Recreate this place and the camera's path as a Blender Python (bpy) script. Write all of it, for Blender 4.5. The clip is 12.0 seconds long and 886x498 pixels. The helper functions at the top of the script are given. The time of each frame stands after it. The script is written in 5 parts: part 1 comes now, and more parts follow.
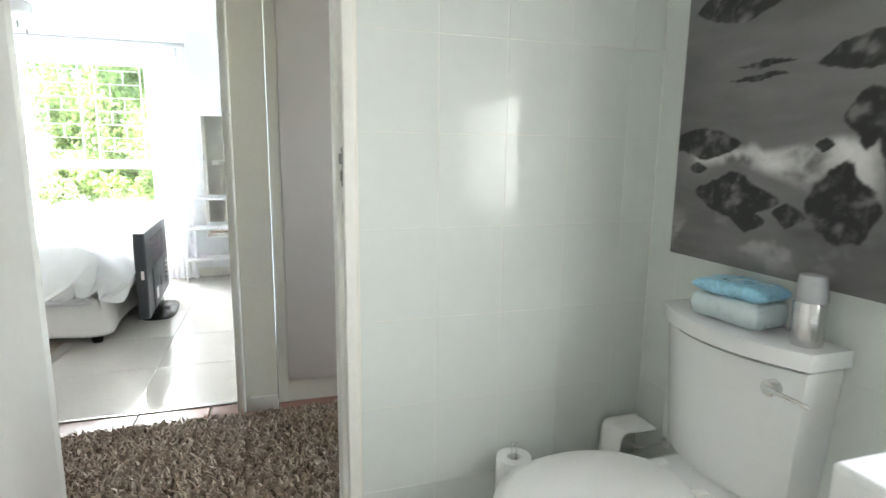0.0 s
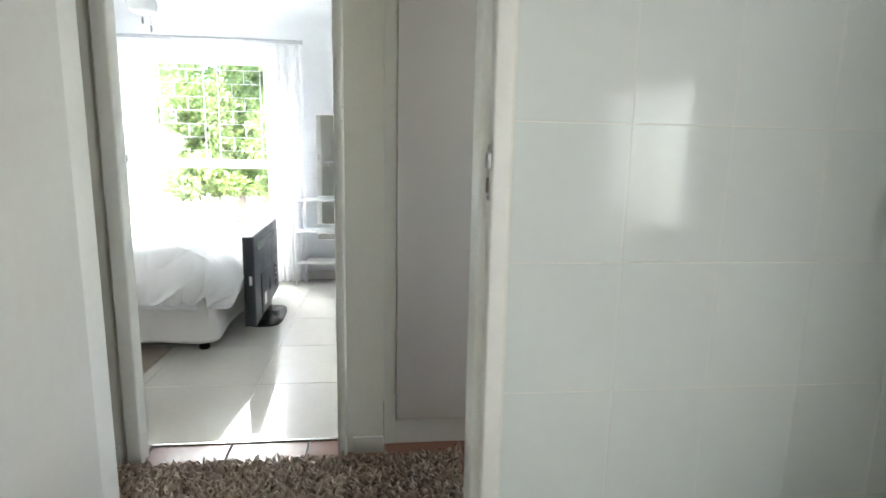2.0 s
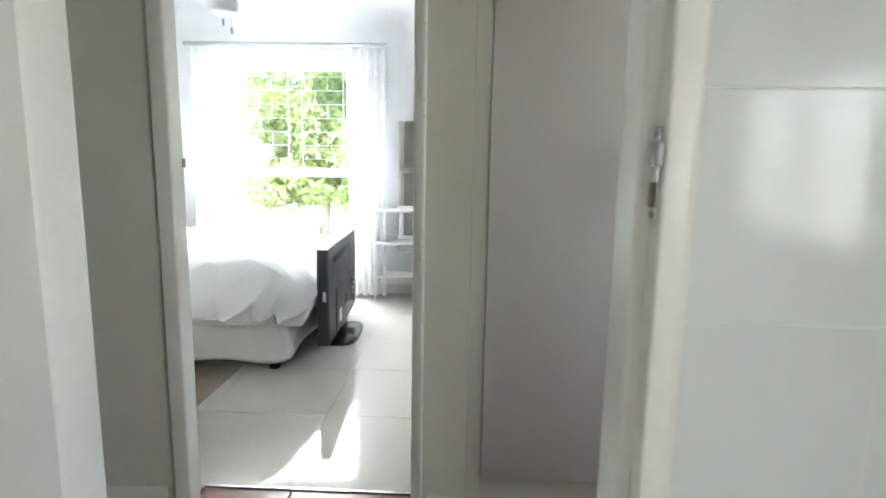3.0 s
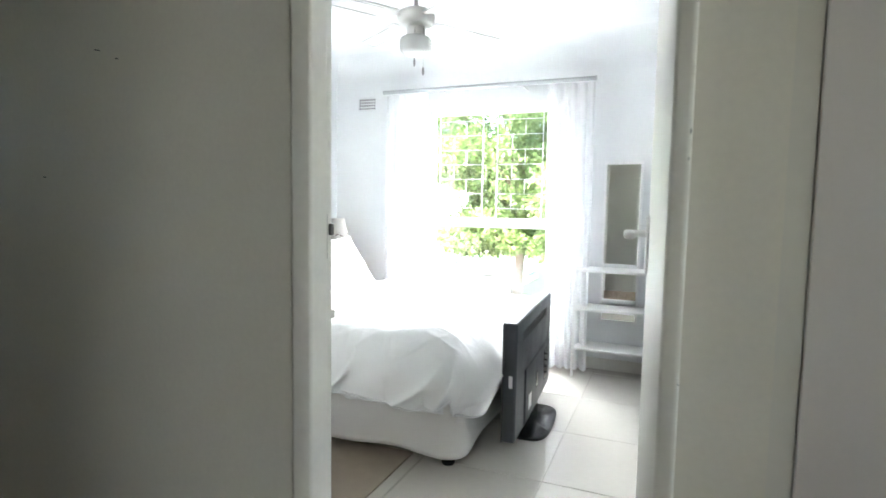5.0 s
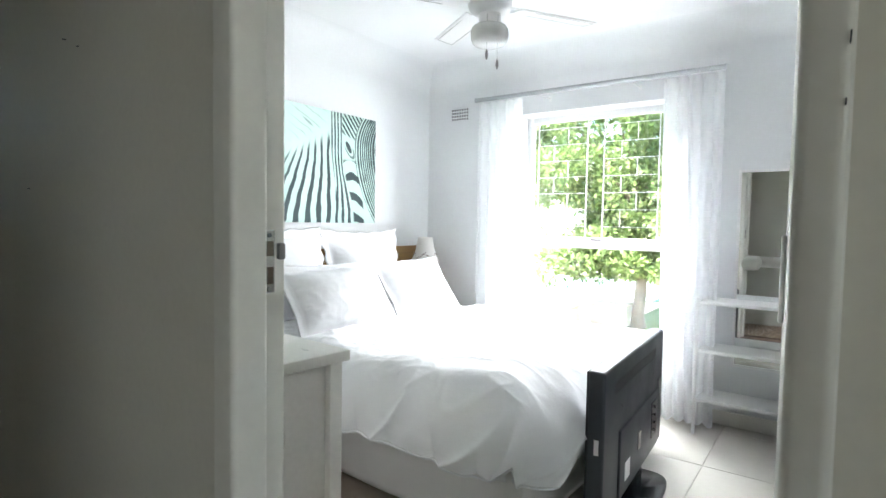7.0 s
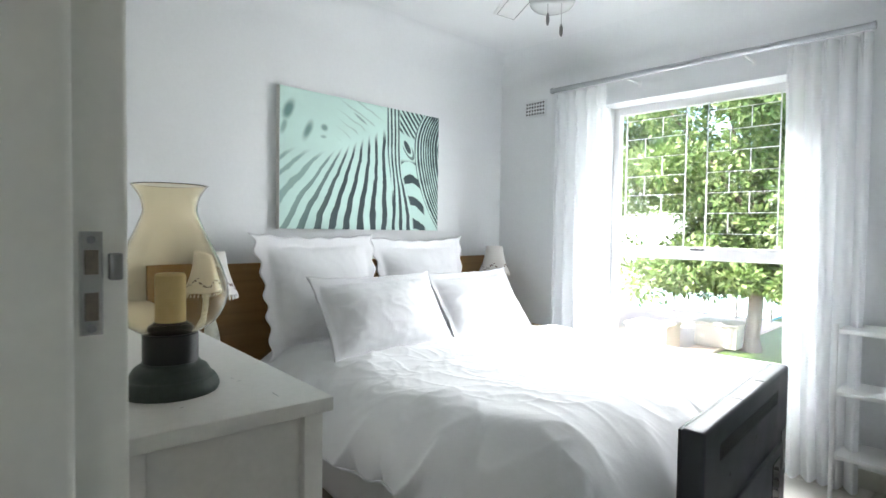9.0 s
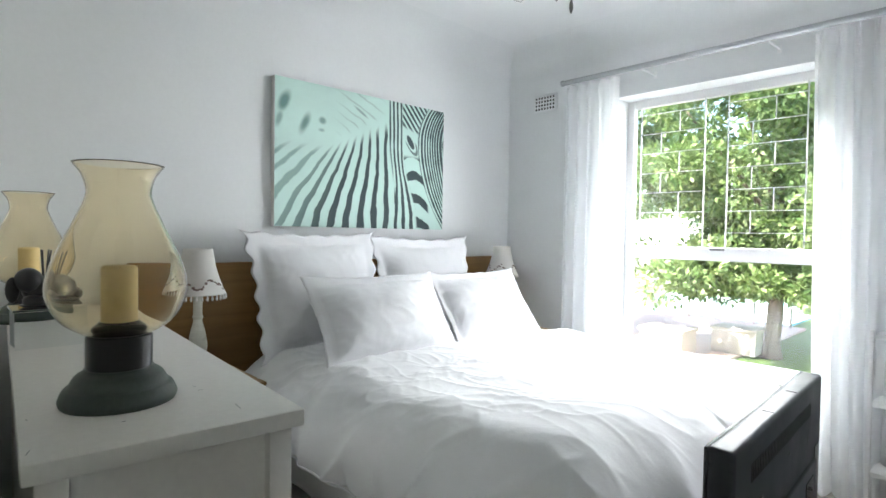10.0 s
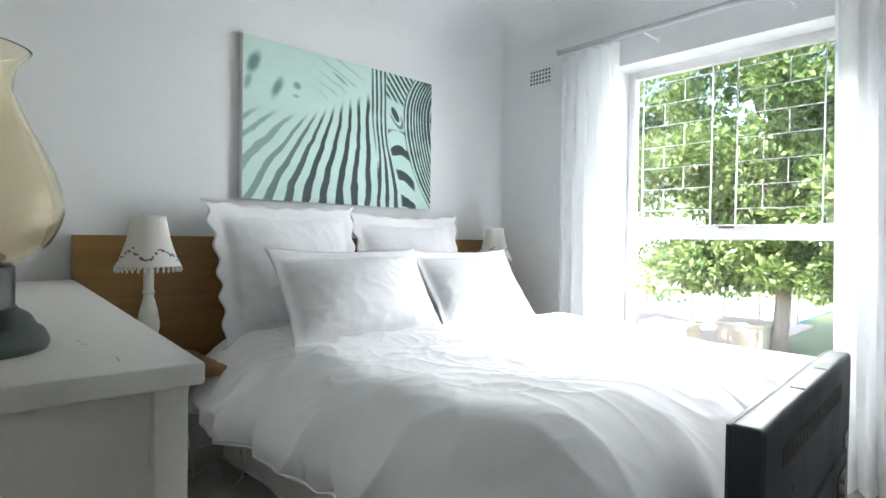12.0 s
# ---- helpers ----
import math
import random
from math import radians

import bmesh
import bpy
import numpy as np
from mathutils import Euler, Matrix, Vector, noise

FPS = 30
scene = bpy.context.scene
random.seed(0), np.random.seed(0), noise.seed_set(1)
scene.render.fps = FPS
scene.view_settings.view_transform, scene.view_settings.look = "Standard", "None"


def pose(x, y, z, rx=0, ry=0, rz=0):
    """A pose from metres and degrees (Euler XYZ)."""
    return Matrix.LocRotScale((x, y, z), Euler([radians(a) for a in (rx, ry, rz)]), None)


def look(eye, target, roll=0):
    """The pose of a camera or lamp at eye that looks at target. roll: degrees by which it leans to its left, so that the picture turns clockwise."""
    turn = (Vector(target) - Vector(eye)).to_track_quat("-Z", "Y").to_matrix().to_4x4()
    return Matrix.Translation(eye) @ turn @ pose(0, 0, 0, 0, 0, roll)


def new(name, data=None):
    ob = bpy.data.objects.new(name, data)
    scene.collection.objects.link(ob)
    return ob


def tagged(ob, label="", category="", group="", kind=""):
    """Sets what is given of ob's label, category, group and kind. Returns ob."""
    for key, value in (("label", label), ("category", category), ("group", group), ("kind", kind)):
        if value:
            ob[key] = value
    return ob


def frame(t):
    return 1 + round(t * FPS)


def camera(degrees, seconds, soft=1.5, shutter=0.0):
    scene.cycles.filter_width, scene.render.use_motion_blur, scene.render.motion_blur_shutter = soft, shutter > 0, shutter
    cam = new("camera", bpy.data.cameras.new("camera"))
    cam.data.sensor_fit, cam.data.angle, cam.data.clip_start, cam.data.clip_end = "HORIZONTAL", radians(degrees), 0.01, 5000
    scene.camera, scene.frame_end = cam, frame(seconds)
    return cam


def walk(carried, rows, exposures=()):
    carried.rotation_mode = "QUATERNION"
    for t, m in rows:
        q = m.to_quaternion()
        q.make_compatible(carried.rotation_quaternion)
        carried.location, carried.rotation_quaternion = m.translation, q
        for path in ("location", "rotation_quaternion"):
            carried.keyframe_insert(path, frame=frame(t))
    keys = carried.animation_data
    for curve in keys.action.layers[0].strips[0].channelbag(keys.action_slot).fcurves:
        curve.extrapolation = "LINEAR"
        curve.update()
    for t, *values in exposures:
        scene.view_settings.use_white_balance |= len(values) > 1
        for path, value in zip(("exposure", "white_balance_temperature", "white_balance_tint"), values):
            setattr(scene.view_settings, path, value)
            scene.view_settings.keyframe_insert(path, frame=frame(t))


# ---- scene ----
cam = camera(78.5, 12.0, shutter=0.4)
PATH = [
    (0, (0.218, -0.137, 1.234), (0.809, 1.743, 0.896), 0.7),
    (0.5, (0.231, -0.044, 1.233), (0.728, 1.863, 0.895), 0.9),
    (1, (0.222, 0.058, 1.225), (0.632, 1.987, 0.89), 1.1),
    (1.5, (0.22, 0.222, 1.232), (0.536, 2.168, 0.894), 1.2),
    (2, (0.199, 0.369, 1.23), (0.422, 2.328, 0.892), 1.1),
    (2.5, (0.175, 0.528, 1.225), (0.275, 2.497, 0.888), 1.1),
    (3, (0.178, 0.764, 1.206), (0.105, 2.739, 0.9), 1.0),
    (3.5, (0.15, 0.965, 1.239), (-0.12, 2.928, 0.966), 0.9),
    (5.5, (0.01, 1.565, 1.268), (-0.884, 3.349, 1.135), 1.1),
    (6, (0.015, 1.724, 1.272), (-0.995, 3.446, 1.154), 1.1),
    (6.5, (0.035, 1.816, 1.264), (-1.067, 3.482, 1.156), 1.0),
    (7, (0.048, 1.94, 1.256), (-1.119, 3.561, 1.156), 1.0),
    (9, (-0.087, 2.405, 1.243), (-1.516, 3.802, 1.172), 0.8),
    (9.5, (-0.14, 2.494, 1.228), (-1.59, 3.871, 1.169), 0.8),
    (10, (-0.175, 2.549, 1.21), (-1.633, 3.917, 1.154), 0.9),
    (10.5, (-0.226, 2.627, 1.185), (-1.688, 3.991, 1.138), 0.9),
    (11, (-0.269, 2.699, 1.156), (-1.735, 4.059, 1.108), 0.9),
    (11.5, (-0.291, 2.743, 1.11), (-1.756, 4.104, 1.068), 0.8),
    (12, (-0.297, 2.772, 1.059), (-1.757, 4.139, 1.021), 0.8),
]
EXPOSURES = [(0.0, 4.25), (2.5, 3.72), (3.7, 3.7), (5.5, 3.55), (7.0, 3.1), (9.0, 2.5), (12.0, 2.36)]
walk(cam, [(t, look(eye, target, roll)) for t, eye, target, roll in PATH], EXPOSURES)

# ---- world and light ----
SUN_ELEV, SUN_AZ = radians(52), radians(197)
world = bpy.data.worlds.new("sky")
scene.world = world
world.use_nodes = True
wn = world.node_tree.nodes
sky = wn.new("ShaderNodeTexSky")
sky.sky_type, sky.sun_disc = "NISHITA", False
sky.sun_elevation, sky.sun_rotation = SUN_ELEV, SUN_AZ
world.node_tree.links.new(sky.outputs[0], wn["Background"].inputs[0])
wn["Background"].inputs[1].default_value = 0.15

sun_dir = Vector((math.sin(SUN_AZ) * math.cos(SUN_ELEV), math.cos(SUN_AZ) * math.cos(SUN_ELEV), math.sin(SUN_ELEV)))
sun = new("sun", bpy.data.lights.new("sun", "SUN"))
sun.data.energy, sun.data.angle, sun.data.color = 5.0, radians(0.6), (1.0, 0.95, 0.88)
sun.matrix_world = look(sun_dir * 30, (0, 0, 0))


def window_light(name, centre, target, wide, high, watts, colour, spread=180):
    """Daylight that stands in for the sky in a window's opening; the hall's opening is added."""
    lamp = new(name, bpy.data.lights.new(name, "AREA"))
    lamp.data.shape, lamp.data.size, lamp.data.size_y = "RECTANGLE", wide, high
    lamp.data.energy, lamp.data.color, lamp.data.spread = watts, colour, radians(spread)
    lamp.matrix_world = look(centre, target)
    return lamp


window_light("bedroom_daylight", (-1.39, 5.99, 1.30), (-2.95, 4.43, 0.95), 0.95, 1.4, 3.3, (0.95, 0.98, 1.0), 100)
window_light("bedroom_skylight", (-1.39, 6.05, 1.60), (-1.25, 4.75, 0.0), 1.1, 0.9, 6.6, (0.95, 0.98, 1.0), 68)
window_light("bathroom_daylight", (1.53, -0.15, 1.25), (0.0, -0.15, 1.1), 0.9, 0.7, 1.75, (1.0, 0.975, 0.985))
# fill lamp added to brighten the hall, which has no known window here
window_light("hall_fill_light", (2.24, 2.02, 1.5), (0.0, 2.02, 1.3), 0.6, 1.0, 0.56, (1.0, 0.97, 0.88))


# ---- materials ----
def material(name, colour, rough=0.5, metal=0.0, vary=0.06, scale=6.0, fine=90.0, bump=0.1, bump_scale=None, spread=0.0, coat=0.0, spec=0.5, sheen=0.0, depth=0.004):
    m = bpy.data.materials.new(name)
    m.use_nodes = True
    n, l = m.node_tree.nodes, m.node_tree.links
    b = n["Principled BSDF"]
    b.inputs["Metallic"].default_value = metal
    b.inputs["Coat Weight"].default_value = coat
    b.inputs["Specular IOR Level"].default_value = spec
    b.inputs["Sheen Weight"].default_value = sheen
    geo = n.new("ShaderNodeTexCoord")
    big = n.new("ShaderNodeTexNoise")
    big.inputs["Scale"].default_value, big.inputs["Detail"].default_value = scale, 6
    small = n.new("ShaderNodeTexNoise")
    small.inputs["Scale"].default_value, small.inputs["Detail"].default_value = fine, 3
    l.new(geo.outputs["Object"], big.inputs["Vector"])
    l.new(geo.outputs["Object"], small.inputs["Vector"])
    add = n.new("ShaderNodeMath")
    add.operation = "ADD"
    l.new(big.outputs["Fac"], add.inputs[0])
    l.new(small.outputs["Fac"], add.inputs[1])
    last = add
    if spread:
        info = n.new("ShaderNodeObjectInfo")
        mul = n.new("ShaderNodeMath")
        mul.operation, mul.inputs[1].default_value, mul.inputs[2].default_value = "MULTIPLY_ADD", spread, -spread / 2
        l.new(info.outputs["Random"], mul.inputs[0])
        more = n.new("ShaderNodeMath")
        more.operation = "ADD"
        l.new(last.outputs[0], more.inputs[0])
        l.new(mul.outputs[0], more.inputs[1])
        last = more
    ramp = n.new("ShaderNodeMapRange")
    ramp.inputs["From Min"].default_value, ramp.inputs["From Max"].default_value = 0.6, 1.4
    ramp.inputs["To Min"].default_value, ramp.inputs["To Max"].default_value = 1 - vary, 1 + vary
    ramp.clamp = False
    l.new(last.outputs[0], ramp.inputs["Value"])
    mix = n.new("ShaderNodeMix")
    mix.data_type, mix.blend_type = "RGBA", "MULTIPLY"
    mix.inputs["Factor"].default_value = 1
    mix.inputs["A"].default_value = (*colour, 1)
    l.new(ramp.outputs[0], mix.inputs["B"])
    l.new(mix.outputs["Result"], b.inputs["Base Color"])
    rr = n.new("ShaderNodeMapRange")
    rr.inputs["From Min"].default_value, rr.inputs["From Max"].default_value = 0.3, 0.7
    rr.inputs["To Min"].default_value, rr.inputs["To Max"].default_value = max(0.02, rough * 0.85), min(1, rough * 1.15)
    l.new(big.outputs["Fac"], rr.inputs["Value"])
    l.new(rr.outputs[0], b.inputs["Roughness"])
    if bump:
        tex = small
        if bump_scale:
            tex = n.new("ShaderNodeTexNoise")
            tex.inputs["Scale"].default_value, tex.inputs["Detail"].default_value = bump_scale, 4
            l.new(geo.outputs["Object"], tex.inputs["Vector"])
        bp = n.new("ShaderNodeBump")
        bp.inputs["Strength"].default_value, bp.inputs["Distance"].default_value = bump, depth
        l.new(tex.outputs["Fac"], bp.inputs["Height"])
        l.new(bp.outputs[0], b.inputs["Normal"])
    return m


def bsdf(m):
    return m.node_tree.nodes["Principled BSDF"]


def wood(name, dark, light, rough=0.4, along="x", rings=9.0):
    m = material(name, light, rough, vary=0.05, bump=0.05)
    n, l = m.node_tree.nodes, m.node_tree.links
    co = n.new("ShaderNodeTexCoord")
    mp = n.new("ShaderNodeMapping")
    mp.inputs["Scale"].default_value = {"x": (0.5, 8, 8), "y": (8, 0.5, 8), "z": (8, 8, 0.5)}[along]
    tex = n.new("ShaderNodeTexNoise")
    tex.inputs["Scale"].default_value, tex.inputs["Detail"].default_value, tex.inputs["Distortion"].default_value = rings / 3, 8, 0.6
    l.new(co.outputs["Object"], mp.inputs["Vector"])
    l.new(mp.outputs[0], tex.inputs["Vector"])
    cr = n.new("ShaderNodeValToRGB")
    cr.color_ramp.elements[0].position, cr.color_ramp.elements[1].position = 0.32, 0.68
    cr.color_ramp.elements[0].color, cr.color_ramp.elements[1].color = (*dark, 1), (*light, 1)
    l.new(tex.outputs["Fac"], cr.inputs["Fac"])
    l.new(cr.outputs[0], bsdf(m).inputs["Base Color"])
    return m


def islands(name, colours, rough=0.8):
    """A material whose colour changes from loose piece to loose piece."""
    m = material(name, colours[0], rough, bump=0)
    n, l = m.node_tree.nodes, m.node_tree.links
    geo = n.new("ShaderNodeNewGeometry")
    cr = n.new("ShaderNodeValToRGB")
    els = cr.color_ramp.elements
    for k, c in enumerate(colours):
        e = els[k] if k < 2 else els.new(k / (len(colours) - 1))
        e.color = (*c, 1)
    for k, e in enumerate(els):
        e.position = k / (len(colours) - 1)
    l.new(geo.outputs["Random Per Island"], cr.inputs["Fac"])
    l.new(cr.outputs[0], bsdf(m).inputs["Base Color"])
    return m


def cloth(name, colour, through_light=0.3, clear=0.0, bump=0.25, weave=700.0):
    """Woven fabric that lets some light through."""
    m = material(name, colour, 0.9, vary=0.02, scale=9, fine=weave, bump=bump, bump_scale=16.0, depth=0.01, spec=0.2, sheen=0.2)
    n, l = m.node_tree.nodes, m.node_tree.links
    tr = n.new("ShaderNodeBsdfTranslucent")
    tr.inputs["Color"].default_value = (*colour, 1)
    mx = n.new("ShaderNodeMixShader")
    mx.inputs[0].default_value = through_light
    l.new(bsdf(m).outputs[0], mx.inputs[1])
    l.new(tr.outputs[0], mx.inputs[2])
    out = mx
    if clear:
        cl = n.new("ShaderNodeBsdfTransparent")
        m2 = n.new("ShaderNodeMixShader")
        m2.inputs[0].default_value = clear
        l.new(mx.outputs[0], m2.inputs[1])
        l.new(cl.outputs[0], m2.inputs[2])
        out = m2
    l.new(out.outputs[0], n["Material Output"].inputs["Surface"])
    return m


def glass(name, colour, rough=0.0, ior=1.45):
    m = bpy.data.materials.new(name)
    m.use_nodes = True
    b = bsdf(m)
    b.inputs["Base Color"].default_value = (*colour, 1)
    b.inputs["Transmission Weight"].default_value = 1
    b.inputs["Roughness"].default_value, b.inputs["IOR"].default_value = rough, ior
    return m


def painted(name, attribute, rough=0.7):
    """A printed canvas whose picture is held by the mesh."""
    m = material(name, (0.5, 0.5, 0.5), rough, bump=0.3, bump_scale=900.0, depth=0.0006)
    a = m.node_tree.nodes.new("ShaderNodeAttribute")
    a.attribute_name = attribute
    m.node_tree.links.new(a.outputs["Color"], bsdf(m).inputs["Base Color"])
    return m


M_WALL = material("bedroom_plaster", (0.75, 0.765, 0.775), 0.75, vary=0.025, scale=1.6, fine=60, bump=0.18, bump_scale=35, depth=0.003)
# cream of the unseen bathroom walls, set paler so they bounce more light
M_BATHBOUNCE = material("bathroom_bounce_cream", (0.84, 0.84, 0.79), 0.6, vary=0.03, scale=2, bump=0.1)
M_HALL = material("hall_plaster", (0.73, 0.71, 0.64), 0.6, vary=0.035, scale=1.8, fine=70, bump=0.15, bump_scale=30, depth=0.003)
M_CEIL = material("ceiling_paint", (0.78, 0.79, 0.80), 0.8, vary=0.02, scale=1.5, bump=0.1)
M_GLOSSPAINT = material("gloss_white_enamel", (0.70, 0.69, 0.64), 0.42, vary=0.03, scale=3, fine=40, bump=0.0)
M_FRAME = material("steel_frame_enamel", (0.75, 0.74, 0.69), 0.4, vary=0.04, scale=4, fine=50, bump=0.0)
M_CUPB = material("cupboard_board", (0.70, 0.67, 0.66), 0.38, vary=0.02, scale=2, fine=120, bump=0.05)
M_WHITE = material("white_paint", (0.80, 0.80, 0.80), 0.4, vary=0.03, scale=5, bump=0.06)
M_DRESSER = material("dresser_white_paint", (0.74, 0.72, 0.69), 0.38, vary=0.05, scale=4, fine=60, bump=0.15, bump_scale=14, depth=0.003)
M_WTILE = material("glazed_wall_tile", (0.635, 0.67, 0.635), 0.09, vary=0.015, scale=3, fine=30, bump=0.10, bump_scale=4.0, depth=0.01, spread=0.08, spec=0.22)
M_GROUT = material("tile_grout", (0.68, 0.72, 0.67), 0.8, vary=0.05, bump=0.2)
M_FTILE = material("cream_porcelain_tile", (0.66, 0.635, 0.585), 0.06, vary=0.03, scale=2.5, fine=25, bump=0.03, spread=0.3, coat=0.2)
M_FGROUT = material("floor_grout", (0.54, 0.51, 0.46), 0.8, bump=0.2)
M_TERRA = material("terracotta_tile", (0.23, 0.10, 0.065), 0.3, vary=0.15, scale=5, fine=40, bump=0.15, bump_scale=20, spread=0.5)
M_TGROUT = material("terracotta_grout", (0.42, 0.36, 0.31), 0.85, bump=0.2)
M_STEEL = material("brushed_steel", (0.55, 0.55, 0.55), 0.22, metal=1, vary=0.08, bump=0.05)
M_CHROME = material("chrome", (0.85, 0.85, 0.86), 0.08, metal=1, vary=0.02, bump=0)
M_DARKSTEEL = material("dull_steel", (0.25, 0.25, 0.25), 0.4, metal=1, vary=0.15, bump=0.1)
M_MIRROR = material("mirror_silver", (0.9, 0.92, 0.92), 0.015, metal=1, vary=0.0, bump=0)
M_SHEET = cloth("white_cotton", (0.84, 0.85, 0.87), 0.06, bump=0.16)
M_PILLOW = cloth("white_pillow_cotton", (0.84, 0.845, 0.865), 0.08, bump=0.08)
M_VALANCE = cloth("cream_valance_cloth", (0.84, 0.83, 0.82), 0.05, bump=0.1)
M_CURTAIN = cloth("sheer_curtain_cloth", (0.92, 0.93, 0.94), 0.58, clear=0.10, bump=0)
M_HEAD = wood("honey_wood_veneer", (0.22, 0.12, 0.035), (0.30, 0.165, 0.05), 0.35, "y")
M_NIGHT = wood("bedside_wood", (0.25, 0.13, 0.05), (0.34, 0.2, 0.08), 0.4, "x")
M_TV = material("charcoal_plastic", (0.035, 0.04, 0.05), 0.42, vary=0.06, fine=300, bump=0.1)
M_TVBLACK = material("black_gloss_plastic", (0.012, 0.012, 0.014), 0.2, bump=0.03)
M_CERAMIC = material("white_ceramic", (0.80, 0.81, 0.81), 0.1, vary=0.015, scale=3, bump=0.02, coat=0.4)
M_PLASTIC = material("white_plastic", (0.78, 0.78, 0.76), 0.35, vary=0.03, bump=0.05)
M_PAPER = material("tissue_paper", (0.82, 0.82, 0.81), 0.95, vary=0.03, bump=0.3)
M_GREENMETAL = material("dark_green_painted_metal", (0.045, 0.06, 0.052), 0.45, vary=0.2, scale=12, bump=0.15)
M_BLACKMETAL = material("black_painted_metal", (0.014, 0.014, 0.015), 0.3, vary=0.1, bump=0.08)
M_AMBER = glass("amber_glass", (1.0, 0.925, 0.76))
M_WAX = material("yellow_candle_wax", (0.80, 0.66, 0.36), 0.5, vary=0.05, bump=0.1)
M_PANE = glass("window_glass", (1, 1, 1), 0.0, 1.45)
M_FROST = glass("frosted_window_glass", (0.95, 1, 0.95), 0.45, 1.4)
M_SHAG = islands("shaggy_brown_yarn", [(0.17, 0.12, 0.088), (0.33, 0.25, 0.185), (0.52, 0.43, 0.345), (0.24, 0.175, 0.13), (0.42, 0.33, 0.26), (0.64, 0.56, 0.47)], 0.95)
M_RUGBASE = material("rug_backing", (0.10, 0.075, 0.055), 0.95, vary=0.2, bump=0.3)
M_MAT = material("beige_woven_mat", (0.36, 0.30, 0.24), 0.95, vary=0.12, scale=15, fine=400, bump=0.4, bump_scale=300)
M_LEAF = islands("tree_leaf", [(0.06, 0.115, 0.045), (0.13, 0.22, 0.075), (0.29, 0.38, 0.14), (0.10, 0.18, 0.06), (0.42, 0.50, 0.24)], 0.38)
lt = M_LEAF.node_tree
tl = lt.nodes.new("ShaderNodeBsdfTranslucent")
tl.inputs["Color"].default_value = (0.24, 0.36, 0.11, 1)
tm = lt.nodes.new("ShaderNodeMixShader")
tm.inputs[0].default_value = 0.3
lt.links.new(bsdf(M_LEAF).outputs[0], tm.inputs[1])
lt.links.new(tl.outputs[0], tm.inputs[2])
lt.links.new(tm.outputs[0], lt.nodes["Material Output"].inputs["Surface"])
M_BARK = material("tree_bark", (0.20, 0.16, 0.12), 0.9, vary=0.3, scale=10, bump=0.6, bump_scale=40, depth=0.02)
M_GRASS = material("lawn", (0.10, 0.17, 0.04), 0.9, vary=0.3, scale=3, fine=60, bump=0.5)
M_PAVE = material("clay_paver", (0.50, 0.38, 0.31), 0.85, vary=0.15, scale=6, bump=0.3, spread=0.6)
M_PLANTER = material("buff_concrete_planter", (0.46, 0.41, 0.35), 0.9, vary=0.1, bump=0.3)
M_GARDENWALL = material("white_garden_wall", (0.75, 0.74, 0.72), 0.85, vary=0.05, bump=0.2)
M_POOL = material("pool_water", (0.10, 0.42, 0.55), 0.05, vary=0.1, bump=0.1, bump_scale=6)
M_SHADE = cloth("cream_lampshade_cloth", (0.84, 0.82, 0.79), 0.35, bump=0.1)
M_LAMPBASE = material("cream_turned_lamp", (0.66, 0.66, 0.58), 0.3, vary=0.08, scale=8, bump=0.1)
M_STITCH = material("brown_embroidery", (0.22, 0.15, 0.13), 0.9, bump=0.1)
M_CORD = material("white_cord", (0.7, 0.69, 0.66), 0.5, bump=0)
M_BLUEPACK = material("pale_blue_film", (0.30, 0.58, 0.74), 0.3, vary=0.25, scale=25, bump=0.3, bump_scale=30, depth=0.004)
M_WHITEPACK = material("pale_film_pack", (0.62, 0.72, 0.74), 0.3, vary=0.06, scale=15, bump=0.4, bump_scale=25, depth=0.005)
M_CLEARPLASTIC = material("milky_plastic_cap", (0.7, 0.72, 0.74), 0.25, vary=0.05, bump=0.05)
bsdf(M_CLEARPLASTIC).inputs["Transmission Weight"].default_value = 0.5
# brown-grey for the shade inside the lock holes
M_RECESS_SHADE = material("lock_recess_shade", (0.16, 0.13, 0.10), 0.6, vary=0.3, scale=40, bump=0.1)
M_INK = material("dark_print", (0.03, 0.05, 0.06), 0.5, bump=0)
M_HOLE_SHADE = material("vent_hole_shade", (0.05, 0.05, 0.05), 0.9, bump=0)


# ---- builders ----
ORG = {}


def thing(name, at, label, category, group="", kind=""):
    ob = new(name)
    ob.empty_display_size = 0.05
    ob.location = at
    ORG[ob] = Vector(at)
    return tagged(ob, label, category, group, kind)


def link(name, bm, mat, smooth=None):
    bmesh.ops.recalc_face_normals(bm, faces=bm.faces)
    me = bpy.data.meshes.new(name)
    bm.to_mesh(me)
    bm.free()
    me.materials.append(mat)
    if smooth is not None:
        me.set_sharp_from_angle(angle=radians(smooth))
        for p in me.polygons:
            p.use_smooth = True
    return new(name, me)


def part(name, bm, mat, parent, label="", smooth=None):
    """Links a bmesh made in world metres as one mesh under a thing or a part."""
    bmesh.ops.translate(bm, vec=-ORG[parent], verts=bm.verts)
    ob = link(name, bm, mat, smooth)
    ob.parent = parent
    ORG[ob] = ORG[parent]
    return tagged(ob, label)


def solo(name, bm, mat, label, category, at=(0, 0, 0), kind="", smooth=None, group=""):
    """A thing that is a single mesh."""
    bmesh.ops.translate(bm, vec=-Vector(at), verts=bm.verts)
    ob = link(name, bm, mat, smooth)
    ob.location = at
    ORG[ob] = Vector(at)
    return tagged(ob, label, category, group, kind)


